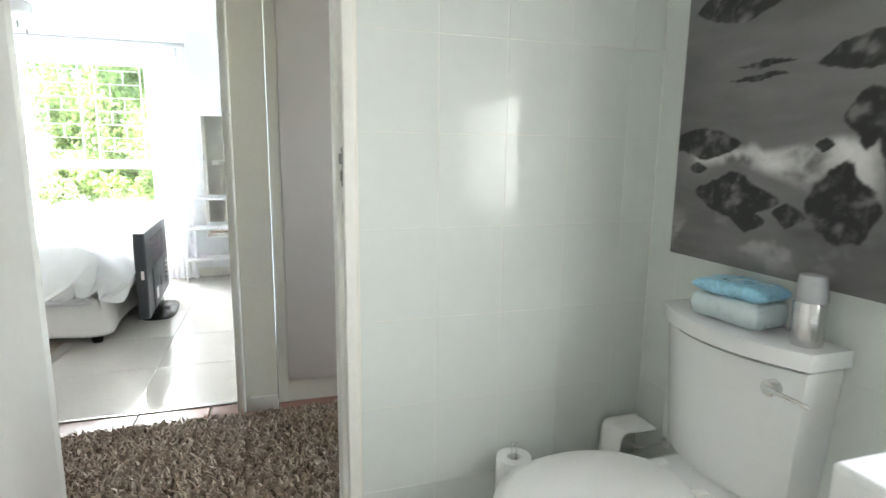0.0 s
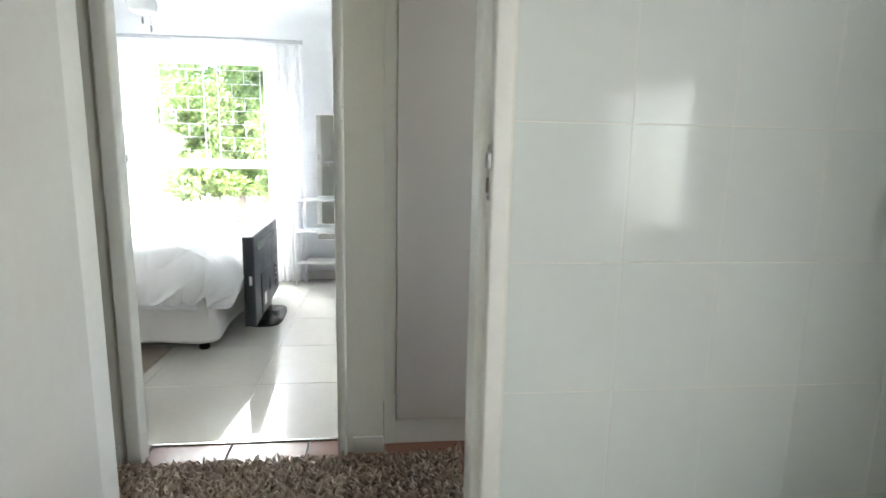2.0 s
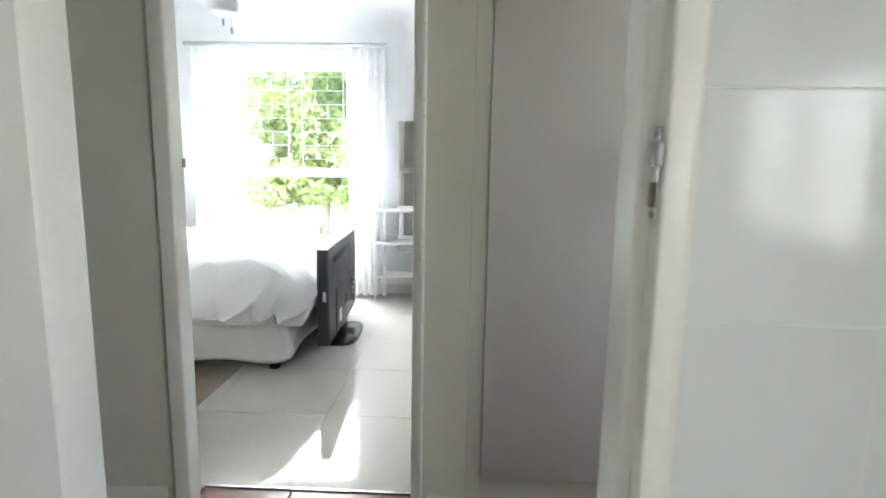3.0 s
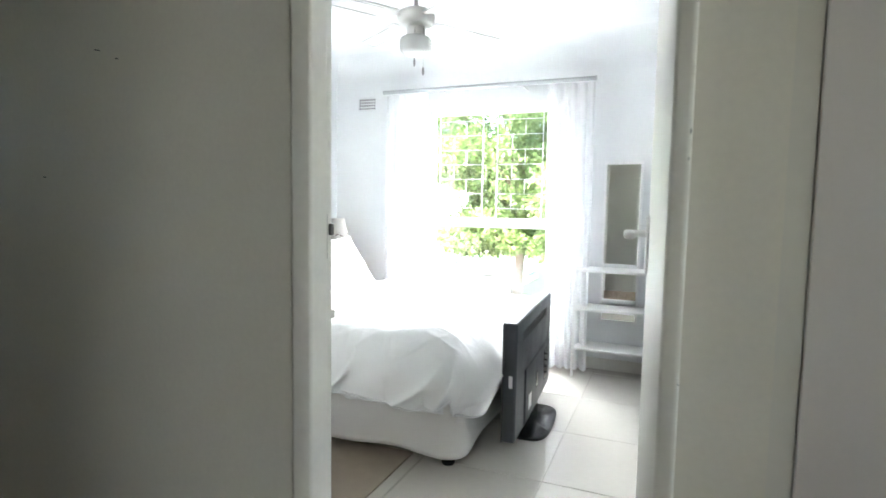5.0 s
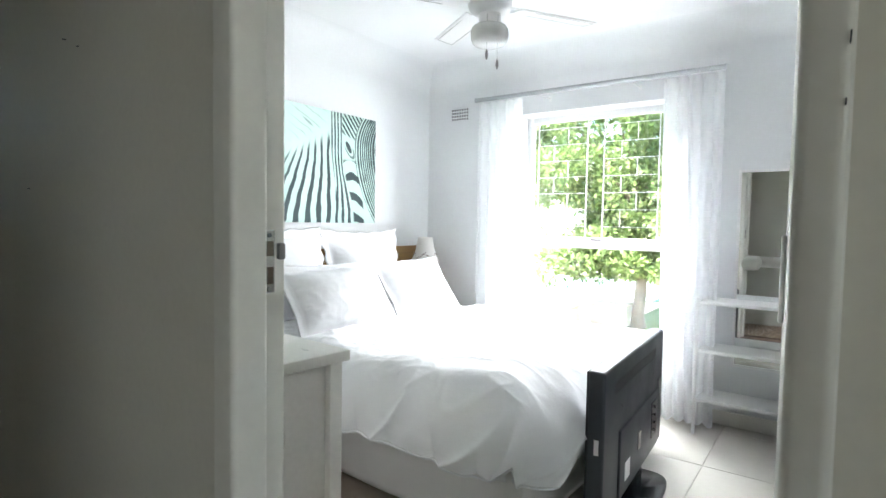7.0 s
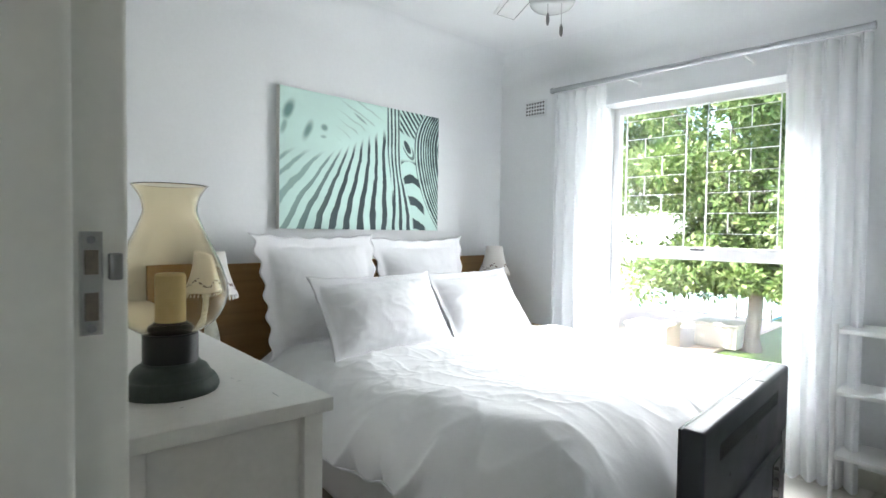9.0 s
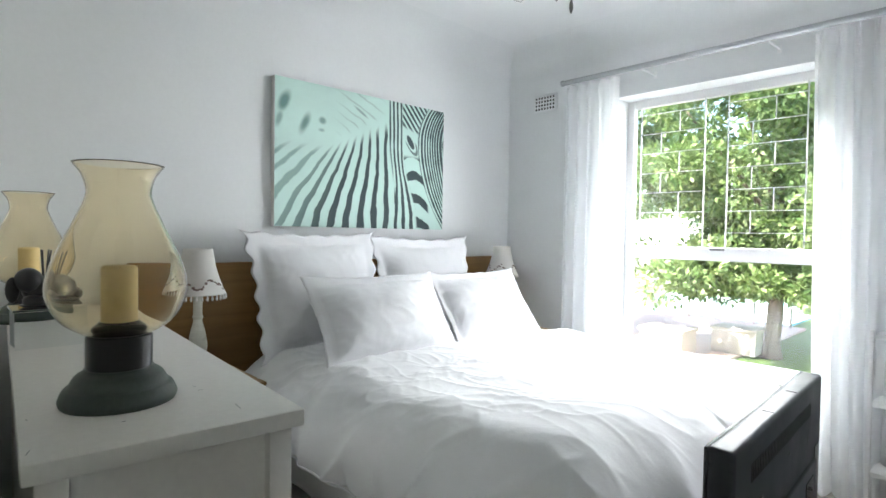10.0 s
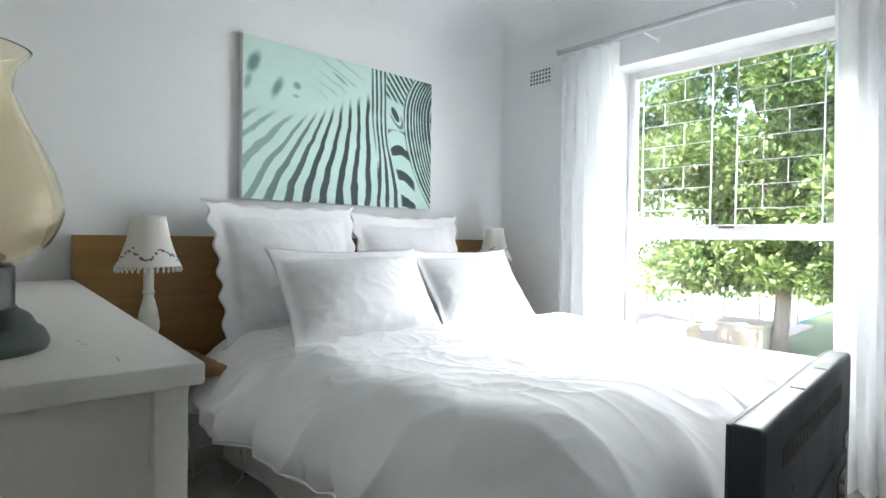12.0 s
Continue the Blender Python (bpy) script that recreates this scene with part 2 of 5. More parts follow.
def box(bm, x0, x1, y0, y1, z0, z1, bevel=0.0, seg=2):
    m = Matrix.Translation(((x0 + x1) / 2, (y0 + y1) / 2, (z0 + z1) / 2)) @ Matrix.Diagonal((x1 - x0, y1 - y0, z1 - z0, 1))
    vs = bmesh.ops.create_cube(bm, size=1, matrix=m)["verts"]
    if bevel:
        es = list({e for v in vs for e in v.link_edges})
        bmesh.ops.bevel(bm, geom=es, offset=bevel, segments=seg, affect="EDGES", profile=0.5)
    return bm


def B(*a, **k):
    return box(bmesh.new(), *a, **k)


def lathe(bm, profile, at, seg=40, close=True):
    """Turns (radius, height) pairs about an upright axis at a place."""
    rings = []
    for r, z in profile:
        rings.append([bm.verts.new((at[0] + r * math.cos(2 * math.pi * k / seg), at[1] + r * math.sin(2 * math.pi * k / seg), at[2] + z)) for k in range(seg)])
    for a, b in zip(rings, rings[1:]):
        for k in range(seg):
            bm.faces.new((a[k], a[(k + 1) % seg], b[(k + 1) % seg], b[k]))
    if close:
        bm.faces.new(rings[0])
        bm.faces.new(rings[-1])
    return bm


def smooth_profile(points, steps=6):
    """A finer profile through a few (radius, height) pairs."""
    out, n = [], len(points)
    for i in range(n - 1):
        p0, p1, p2, p3 = points[max(i - 1, 0)], points[i], points[i + 1], points[min(i + 2, n - 1)]
        for k in range(steps):
            t = k / steps
            out.append(tuple(0.5 * (2 * b + (c - a) * t + (2 * a - 5 * b + 4 * c - d) * t * t + (3 * b - a - 3 * c + d) * t ** 3) for a, b, c, d in zip(p0, p1, p2, p3)))
    return out + [points[-1]]


def rod(bm, p0, p1, r, seg=12):
    p0, p1 = Vector(p0), Vector(p1)
    d = p1 - p0
    m = Matrix.Translation((p0 + p1) / 2) @ d.to_track_quat("Z", "Y").to_matrix().to_4x4()
    bmesh.ops.create_cone(bm, cap_ends=True, segments=seg, radius1=r, radius2=r, depth=d.length, matrix=m)
    return bm


def R(*a, **k):
    return rod(bmesh.new(), *a, **k)


def sheet(bm, fn, nu, nv):
    """A surface fn(u, v), u and v from 0 to 1."""
    vs = [[bm.verts.new(fn(i / nu, j / nv)) for j in range(nv + 1)] for i in range(nu + 1)]
    for i in range(nu):
        for j in range(nv):
            bm.faces.new((vs[i][j], vs[i + 1][j], vs[i + 1][j + 1], vs[i][j + 1]))
    return bm


def wire(name, points, r, mat, parent=None, label="", category=""):
    """A bent cord or wire through a few places, as a mesh."""
    cu = bpy.data.curves.new(name, "CURVE")
    cu.dimensions, cu.bevel_depth, cu.bevel_resolution, cu.resolution_u = "3D", r, 3, 8
    sp = cu.splines.new("NURBS")
    sp.points.add(len(points) - 1)
    sp.use_endpoint_u, sp.order_u = True, 3
    o = ORG[parent] if parent else Vector()
    for p, q in zip(sp.points, points):
        p.co = (*(Vector(q) - o), 1)
    tmp = bpy.data.objects.new("tmp", cu)
    me = bpy.data.meshes.new_from_object(tmp)
    bpy.data.objects.remove(tmp)
    me.materials.clear()
    me.materials.append(mat)
    for p in me.polygons:
        p.use_smooth = True
    ob = new(name, me)
    if parent:
        ob.parent = parent
        ORG[ob] = o
    return tagged(ob, label, category)


def wall_along_x(name, y0, y1, x0, x1, z0, z1, holes, mat, label):
    """An upright wall with rectangular openings (xa, xb, za, zb), in order along x."""
    bm, x = bmesh.new(), x0
    for xa, xb, za, zb in holes:
        box(bm, x, xa, y0, y1, z0, z1)
        if za > z0:
            box(bm, xa, xb, y0, y1, z0, za)
        box(bm, xa, xb, y0, y1, zb, z1)
        x = xb
    box(bm, x, x1, y0, y1, z0, z1)
    return solo(name, bm, mat, label, "wall", kind="structure")


def wall_along_y(name, x0, x1, y0, y1, z0, z1, holes, mat, label):
    bm, y = bmesh.new(), y0
    for ya, yb, za, zb in holes:
        box(bm, x0, x1, y, ya, z0, z1)
        if za > z0:
            box(bm, x0, x1, ya, yb, z0, za)
        box(bm, x0, x1, ya, yb, zb, z1)
        y = yb
    box(bm, x0, x1, y, y1, z0, z1)
    return solo(name, bm, mat, label, "wall", kind="structure")


# ---- structure ----
BED_X0, BED_X1, DOOR_Y0, DOOR_Y1, WIN_Y = -2.86, 0.14, 2.488, 2.560, 5.74
CEIL = 2.55
BATH_Y, HALL_Y, ART_X = 1.42, 1.54, 1.46
W_X0, W_X1, W_Z0, W_Z1 = -1.98, -0.81, 0.45, 2.095

wall_along_x("wall_window", WIN_Y, 5.99, -3.06, 1.6, -0.1, 2.75, [(W_X0, W_X1, W_Z0, W_Z1)], M_WALL, "white plastered wall round the bedroom window")
wall_along_y("wall_headboard", -3.06, BED_X0, DOOR_Y1, WIN_Y, -0.1, 2.75, [], M_WALL, "plain white plastered wall behind the bed")
wall_along_y("wall_bedroom_side", BED_X1, 0.20, DOOR_Y1, WIN_Y, -0.1, 2.75, [], M_WALL, "plain white bedroom wall behind the open door")
wall_along_x("wall_hall_bedroom", DOOR_Y0, DOOR_Y1, -3.06, 0.205, -0.1, 2.75, [(-0.80, 0.054, -0.1, 2.07)], M_HALL, "painted hall wall with the bedroom doorway")
wall_along_x("wall_hall_bathroom", 1.4208, HALL_Y, -3.06, 2.2, -0.1, 2.75, [(-0.42, 0.445, -0.1, 2.07)], M_HALL, "painted wall between bathroom and hall")
# the openings in both hall ends are added, out of view, to admit light
wall_along_y("wall_hall_end_left", -3.2, -3.06, 1.3, 2.7, -0.1, 2.75, [(1.90, 2.14, 1.6, 2.0)], M_HALL, "plain painted end wall of the hall")
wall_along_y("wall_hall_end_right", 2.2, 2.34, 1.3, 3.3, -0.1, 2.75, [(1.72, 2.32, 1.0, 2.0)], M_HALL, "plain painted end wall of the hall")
wall_along_x("wall_cupboard_above", 2.54, 2.62, 0.205, 2.2, 2.32, 2.75, [], M_HALL, "painted wall above the hall cupboard")
wall_along_x("wall_cupboard_back", 3.17, 3.25, 0.205, 2.2, -0.1, 2.75, [], M_HALL, "plain wall behind the hall cupboard")
wall_along_y("wall_bathroom_art", 1.4608, 1.6, -1.4, 1.4208, -0.1, 2.75, [(-0.60, 0.30, 0.92, 1.58)], M_GROUT, "tiled bathroom wall with a frosted window")
wall_along_y("wall_bathroom_left", -1.2, -1.06, -1.4, 1.4208, -0.1, 2.75, [], M_BATHBOUNCE, "plain cream bathroom wall out of view, kept pale to bounce light")
wall_along_x("wall_bathroom_back", -1.5, -1.4, -1.2, 1.6, -0.1, 2.75, [], M_BATHBOUNCE, "plain cream bathroom wall out of view, kept pale to bounce light")

solo("ceiling_bedroom", B(BED_X0, BED_X1, DOOR_Y1, WIN_Y, CEIL, 2.7), M_CEIL, "plain white bedroom ceiling", "ceiling", kind="structure")
solo("ceiling_hall", B(-3.06, 2.2, HALL_Y, DOOR_Y0, CEIL, 2.7), M_CEIL, "plain white hall ceiling", "ceiling", kind="structure")
solo("ceiling_bathroom", B(-1.06, 1.4608, -1.4, 1.4208, CEIL, 2.7), M_CEIL, "plain white bathroom ceiling", "ceiling", kind="structure")
solo("roof", B(-3.4, 2.6, -1.8, 6.05, 2.76, 2.9), M_GARDENWALL, "flat roof slab with a short overhang", "roof", kind="structure")


def cove(name, run, size=0.19):
    """A hollow plaster cove between wall and ceiling, from one corner to the next; the last pair points into the room."""
    (xa, ya), (xb, yb), (nx, ny) = run
    bm = bmesh.new()

    def f(u, v):
        a = v * math.pi / 2
        d, h = size * (1 - math.sin(a)), size * (1 - math.cos(a))
        return (xa + (xb - xa) * u + nx * d, ya + (yb - ya) * u + ny * d, CEIL - h - 0.001)
    sheet(bm, f, 1, 18)
    return solo(name, bm, M_WALL, "hollow white plaster cove under the ceiling", "trim", kind="structure", smooth=60)


cove("trim_cove_window", ((BED_X0, WIN_Y), (BED_X1, WIN_Y), (0, -1)))
cove("trim_cove_headboard", ((BED_X0, DOOR_Y1), (BED_X0, WIN_Y), (1, 0)))
cove("trim_cove_side", ((BED_X1, DOOR_Y1), (BED_X1, WIN_Y), (-1, 0)))

floor_bed = solo("floor_bedroom", B(BED_X0, BED_X1, 2.60, WIN_Y, -0.1, -0.004), M_FGROUT, "glossy cream porcelain tile floor", "floor", kind="structure")
floor_hall = solo("floor_hall", B(-3.06, 2.2, BATH_Y, 2.60, -0.1, -0.008), M_TGROUT, "dark terracotta tile floor", "floor", kind="structure")
floor_bath = solo("floor_bathroom", B(-1.06, 1.4608, -1.4, BATH_Y, -0.1, 0), M_FTILE, "pale tiled bathroom floor", "floor", kind="structure")


def skirting(name, x0, x1, y0, y1, h=0.085):
    solo(name, B(x0, x1, y0, y1, 0, h, bevel=0.006), M_GLOSSPAINT, "painted white skirting board", "skirting", kind="structure", smooth=40)


skirting("baseboard_hall_pier", 0.078, 0.205, DOOR_Y0 - 0.016, DOOR_Y0, 0.075)
skirting("baseboard_hall_left", -3.06, -0.835, DOOR_Y0 - 0.016, DOOR_Y0, 0.075)
skirting("baseboard_hall_bath", 0.49, 2.2, HALL_Y, HALL_Y + 0.016)
skirting("baseboard_window", BED_X0, BED_X1, WIN_Y - 0.015, WIN_Y, 0.09)
skirting("baseboard_headboard", BED_X0, BED_X0 + 0.015, 2.64, WIN_Y - 0.016, 0.09)
solo("threshold_strip", B(-0.768, 0.022, 2.597, 2.611, -0.004, 0.006, bevel=0.002), M_STEEL, "thin metal strip between hall and bedroom floors", "threshold", kind="structure")


# ---- door frames and doors ----
def door_frame(name, xl, xr, y0, y1, head, label, strike, strike_z, stop, stop_y, trim):
    """A pressed steel frame; y0 and y1 are its two faces, xl and xr the rebates where the door shuts, stop how far the
    door stop stands in on either side, stop_y its depth range, trim the width of the face beside the opening."""
    f = thing(name, ((xl + xr) / 2, (y0 + y1) / 2, 0), label, "door frame", kind="structure")

    def jamb(x, s, inset):
        bm = bmesh.new()
        a, b = sorted((x, x - s * trim))
        box(bm, a, b, y0, y1, 0, head + 0.05, bevel=0.006, seg=3)
        a, b = sorted((x + s * inset, x - s * (trim - 0.0015)))
        box(bm, a, b, stop_y[0], stop_y[1], 0, head + 0.048, bevel=0.009, seg=4)
        return part("jamb", bm, M_FRAME, f, smooth=40)
    left, right = jamb(xl, 1, stop[0]), jamb(xr, -1, stop[1])
    bm = bmesh.new()
    box(bm, xl, xr, y0 + 0.001, y1 - 0.001, head, head + 0.048, bevel=0.004)
    box(bm, xl, xr, stop_y[0] + 0.001, stop_y[1] - 0.001, head - 0.02, head + 0.046, bevel=0.004)
    part("head", bm, M_FRAME, f, smooth=40)
    # strike plate on one jamb: s tells which way the lining looks
    x, s, holder = (xl, 1, left) if strike < 0 else (xr, -1, right)
    yc = strike_z[0]
    zc = strike_z[1]
    a, b = sorted((x + s * 0.0005, x + s * 0.0035))
    plate = part("strike_plate", B(a, b, yc - 0.011, yc + 0.011, zc - 0.056, zc + 0.056, bevel=0.001), M_STEEL, holder, "worn steel strike plate")
    # the holes are blocks on the plate, their shade put into the colour
    a, b = sorted((x + s * 0.003, x + s * 0.0065))
    part("latch_hole", B(a, b, yc - 0.006, yc + 0.006, zc + 0.010, zc + 0.036), M_RECESS_SHADE, plate)
    part("bolt_hole", B(a, b, yc - 0.006, yc + 0.006, zc - 0.040, zc - 0.010), M_RECESS_SHADE, plate)
    for dz in (-0.049, 0.047):
        a, b = sorted((x + s * 0.003, x + s * 0.0048))
        part("screw", R((a, yc, zc + dz), (b, yc, zc + dz), 0.0042, 12), M_DARKSTEEL, plate)
    return f, left, right


fr_bed, fbl, fbr = door_frame("door_frame_bedroom", -0.768, 0.022, DOOR_Y0 - 0.006, 2.578, 2.03, "white enamelled steel door frame, scuffed", -1, (2.541, 1.18), (0.027, 0.003), (2.452, 2.522), 0.034)
fr_bath, fal, far_ = door_frame("door_frame_bathroom", -0.385, 0.410, 1.412, HALL_Y + 0.008, 2.03, "white enamelled steel bathroom door frame", 1, (1.432, 1.20), (0.003, 0.018), (1.450, HALL_Y + 0.004), 0.036)


def latch_tongue(parent, x, s, y, z):
    a, b = sorted((x, x + s * 0.010))
    part("latch_lip", B(a, b, y - 0.016, y - 0.002, z + 0.008, z + 0.038, bevel=0.003), M_DARKSTEEL, parent, smooth=40)


latch_tongue(fbl, -0.766, 1, 2.572, 1.175)
latch_tongue(far_, 0.408, -1, 1.425, 1.20)


def lever_handle(door, x, y, z, s, along):
    """A white lever on a long plate; s is the side it sticks out to, along is the way the lever points."""
    a, b = sorted((x, x + s * 0.010))
    part("handle_plate", B(a, b, y - 0.021, y + 0.021, z - 0.13, z + 0.06, bevel=0.004), M_PLASTIC, door, "white lever plate with keyhole", smooth=40)
    bm = bmesh.new()
    rod(bm, (x, y, z), (x + s * 0.07, y, z), 0.012, 16)
    box(bm, *sorted((x + s * 0.045, x + s * 0.080)), *sorted((y + along * -0.012, y + along * 0.115)), z - 0.013, z + 0.013, bevel=0.011, seg=3)
    part("handle", bm, M_PLASTIC, door, "cream plastic lever handle", smooth=60)


def door_leaf(name, hinge, length, angle, label, face):
    """A flat painted door; built along +y from the hinge, then turned."""
    d = thing(name, (0, 0, 0), label, "door", kind="structure")
    part("leaf", B(-0.02, 0.02, 0.004, length, 0.008, 2.025, bevel=0.003), M_GLOSSPAINT, d, smooth=40)
    for s in (-1, 1):
        lever_handle(d, s * 0.02, length - 0.06, 1.18, s, -1)
    part("lock_face", B(-0.011, 0.011, length, length + 0.002, 1.06, 1.24), M_STEEL, d)
    for z in (0.24, 1.79):
        part("hinge", R((face * 0.022, 0.0, z - 0.05), (face * 0.022, 0.0, z + 0.05), 0.007), M_DARKSTEEL, d, "dark steel hinge")
    d.matrix_basis = pose(*hinge, 0, 0, angle)
    return d


door_leaf("door_1", (0.0405, 2.604, 0), 0.785, 4.3, "white flush bedroom door, standing wide open", 1)
door_leaf("door_2", (-0.368, 1.412, 0), 0.75, 182.0, "white flush bathroom door, standing open", -1)
part("hinge", R((0.020, 2.60, 0.335), (0.020, 2.60, 0.43), 0.006), M_DARKSTEEL, fbr)

# ---- bedroom window ----
win = thing("window_1", ((W_X0 + W_X1) / 2, 5.9, W_Z0), "white steel window with a deep reveal", "window", kind="structure")
FY0, FY1 = 5.905, 5.955
bm = bmesh.new()
box(bm, W_X0, W_X0 + 0.045, FY0, FY1, W_Z0, W_Z1, bevel=0.004)
box(bm, W_X1 - 0.045, W_X1, FY0, FY1, W_Z0, W_Z1, bevel=0.004)
box(bm, W_X0 + 0.045, W_X1 - 0.045, FY0, FY1, W_Z1 - 0.05, W_Z1, bevel=0.004)
box(bm, W_X0 + 0.045, W_X1 - 0.045, FY0, FY1, W_Z0, W_Z0 + 0.05, bevel=0.004)
wf = part("window_frame", bm, M_WHITE, win, smooth=40)
part("transom", B(W_X0 + 0.045, W_X1 - 0.045, FY0 - 0.012, FY1, 1.075, 1.155, bevel=0.006), M_WHITE, win, "broad white transom bar", smooth=40)
bm = bmesh.new()
box(bm, -1.43, -1.35, FY0 - 0.03, FY0 - 0.012, 1.135, 1.15, bevel=0.004)
rod(bm, (-1.39, FY0 - 0.03, 1.142), (-1.39, FY0 - 0.012, 1.142), 0.008)
part("window_catch", bm, M_DARKSTEEL, win, "dark metal window catch", smooth=40)
for z0, z1 in ((1.155, W_Z1 - 0.05), (W_Z0 + 0.05, 1.075)):
    p = part("pane", B(W_X0 + 0.045, W_X1 - 0.045, 5.928, 5.932, z0, z1), M_PANE, win)
    p.visible_shadow = False
part("window_sill", B(W_X0, W_X1, WIN_Y - 0.02, FY0, W_Z0 - 0.03, W_Z0 + 0.012, bevel=0.006), M_WHITE, win, smooth=40)

bars = thing("burglar_bars", (-1.39, 5.88, 1.16), "thin white burglar bars in a staggered brick pattern", "window bars")
GY = 5.885


def bar(x0, x1, z0, z1, w=0.0022):
    part("bar", B(x0 - (w if x0 == x1 else 0), x1 + (w if x0 == x1 else 0), GY - 0.004, GY + 0.004, z0 - (w if z0 == z1 else 0), z1 + (w if z0 == z1 else 0)), M_WHITE, bars)


for xa, xb, flip in ((-1.872, -1.476, 0), (-1.347, -0.957, 0)):
    for x in (xa, xb):
        bar(x, x, 1.158, 2.043, 0.0032)
    zs = [1.241 + 0.1245 * k for k in range(7)]
    for k, z in enumerate(zs):
        bar(xa + 0.004, xb - 0.004, z, z)
        f = (0.62 if (k + flip) % 2 else 0.33)
        if k < 6:
            bar(xa + (xb - xa) * f, xa + (xb - xa) * f, z + 0.0022, zs[k + 1] - 0.0022)

bw = thing("window_2", (1.53, -0.15, 0.92), "white frosted bathroom window", "window", kind="structure")
bm = bmesh.new()
box(bm, 1.48, 1.53, -0.60, -0.56, 0.92, 1.58)
box(bm, 1.48, 1.53, 0.26, 0.30, 0.92, 1.58)
box(bm, 1.48, 1.53, -0.56, 0.26, 0.92, 0.96)
box(bm, 1.48, 1.53, -0.56, 0.26, 1.54, 1.58)
box(bm, 1.485, 1.525, -0.17, -0.13, 0.96, 1.54)
part("window_frame", bm, M_WHITE, bw)
for ya, yb in ((-0.56, -0.17), (-0.13, 0.26)):
    p = part("pane", B(1.50, 1.504, ya, yb, 0.96, 1.54), M_FROST, bw)
    p.visible_shadow = False



# unseen windows added at the hall ends to light its walls
def added_end_window(name, x, ya, yb, za, zb):
    w = thing(name, (x, (ya + yb) / 2, za), "small white window added unseen at the end of the hall to let light in", "window", kind="structure")
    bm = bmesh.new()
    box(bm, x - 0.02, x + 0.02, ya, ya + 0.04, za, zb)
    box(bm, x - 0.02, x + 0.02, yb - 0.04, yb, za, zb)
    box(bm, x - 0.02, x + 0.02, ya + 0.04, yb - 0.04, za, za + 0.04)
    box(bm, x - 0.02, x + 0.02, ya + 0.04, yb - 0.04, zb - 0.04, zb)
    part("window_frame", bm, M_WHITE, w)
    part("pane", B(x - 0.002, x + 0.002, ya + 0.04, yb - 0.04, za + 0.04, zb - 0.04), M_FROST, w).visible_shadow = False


added_end_window("added_window_3", 2.28, 1.72, 2.32, 1.0, 2.0)
added_end_window("added_window_4", -3.14, 1.90, 2.14, 1.6, 2.0)

# ---- outside ----
solo("ground", B(-300, 300, 5.99, 600, -0.35, -0.16), M_GRASS, "green lawn beyond the window", "lawn", kind="structure")
solo("pavement", B(-9, -2.35, 5.99, 12.1, -0.159, -0.125), M_PAVE, "pale clay paving outside the window", "paving", kind="structure")
solo("pavement_edge", B(-2.35, 3, 5.99, 8.6, -0.159, -0.127), M_PAVE, "pale clay paving along the house", "paving", kind="structure")
solo("garden_wall", B(-16, 12, 17.0, 17.25, -0.16, 1.7, bevel=0.02), M_GARDENWALL, "white garden boundary wall", "wall", kind="structure")
solo("water_pool", B(-9.5, -2.6, 12.2, 15.6, -0.16, -0.13), M_POOL, "pale blue swimming pool water", "pool", kind="structure")


# ---- bed ----
BX0, BX1, BY0, BY1 = -2.76, -0.86, 3.74, 5.24
bed = thing("bed", (-1.8, 4.49, 0), "double bed base with a cream cloth valance and mattress", "bed")
part("base", B(BX0, BX1, BY0, BY1, 0.09, 0.33, bevel=0.015), M_VALANCE, bed, smooth=40)
part("mattress", B(BX0 + 0.01, BX1 + 0.02, BY0 - 0.01, BY1 + 0.01, 0.33, 0.565, bevel=0.05, seg=4), M_SHEET, bed, smooth=50)
for x in (BX0 + 0.12, BX1 - 0.06):
    for y in (BY0 + 0.06, BY1 - 0.08):
        part("foot", lathe(bmesh.new(), [(0.03, 0.0), (0.034, 0.01), (0.03, 0.09)], (x, y, 0), 16), M_TVBLACK, bed, smooth=40)


def valance(u, v):
    """Skirt from the head end, along the near side, round the foot corner and across the foot."""
    side, foot, r = 1.80, 1.40, 0.07
    s = u * (side + foot + r * math.pi / 2)
    drop = 0.335 - v * 0.27
    w = 0.012 * math.sin(s * 11) * v + 0.02 * noise.noise((s * 3.1, v * 2, 4)) * v + 0.018 * v
    if s < side:
        x, y, nx, ny = BX1 - r - side + s, BY0, 0, -1
    elif s < side + r * math.pi / 2:
        a = (s - side) / r
        x, y, nx, ny = BX1 - r + r * math.sin(a), BY0 + r - r * math.cos(a), math.sin(a), -math.cos(a)
    else:
        x, y, nx, ny = BX1, BY0 + r + s - side - r * math.pi / 2, 1, 0
    hem = 0.018 * noise.noise((s * 2.3, 7.7, 1)) + 0.01 * math.sin(s * 4)
    return (x + nx * (0.012 + w), y + ny * (0.012 + w), drop + (hem * v if v > 0.5 else 0))


ob = part("valance", sheet(bmesh.new(), valance, 150, 12), M_VALANCE, bed, "cream cloth bed skirt", smooth=80)
ob.modifiers.new("thick", "SOLIDIFY").thickness = 0.004


def sheet_edge(u, v):
    x = BX0 + 0.3 + u * 1.55
    return (x, BY0 - 0.032 - 0.012 * v - 0.010 * noise.noise((x * 4, v, 2)), 0.42 - v * (0.125 + 0.03 * noise.noise((x * 2.2, 5, 1)) + 0.012 * math.copysign(1, math.sin(x * 5 + 1))))


ob = part("sheet_edge", sheet(bmesh.new(), sheet_edge, 90, 8), M_SHEET, bed, "white sheet hanging below the duvet", smooth=120)
ob.modifiers.new("thick", "SOLIDIFY").thickness = 0.003


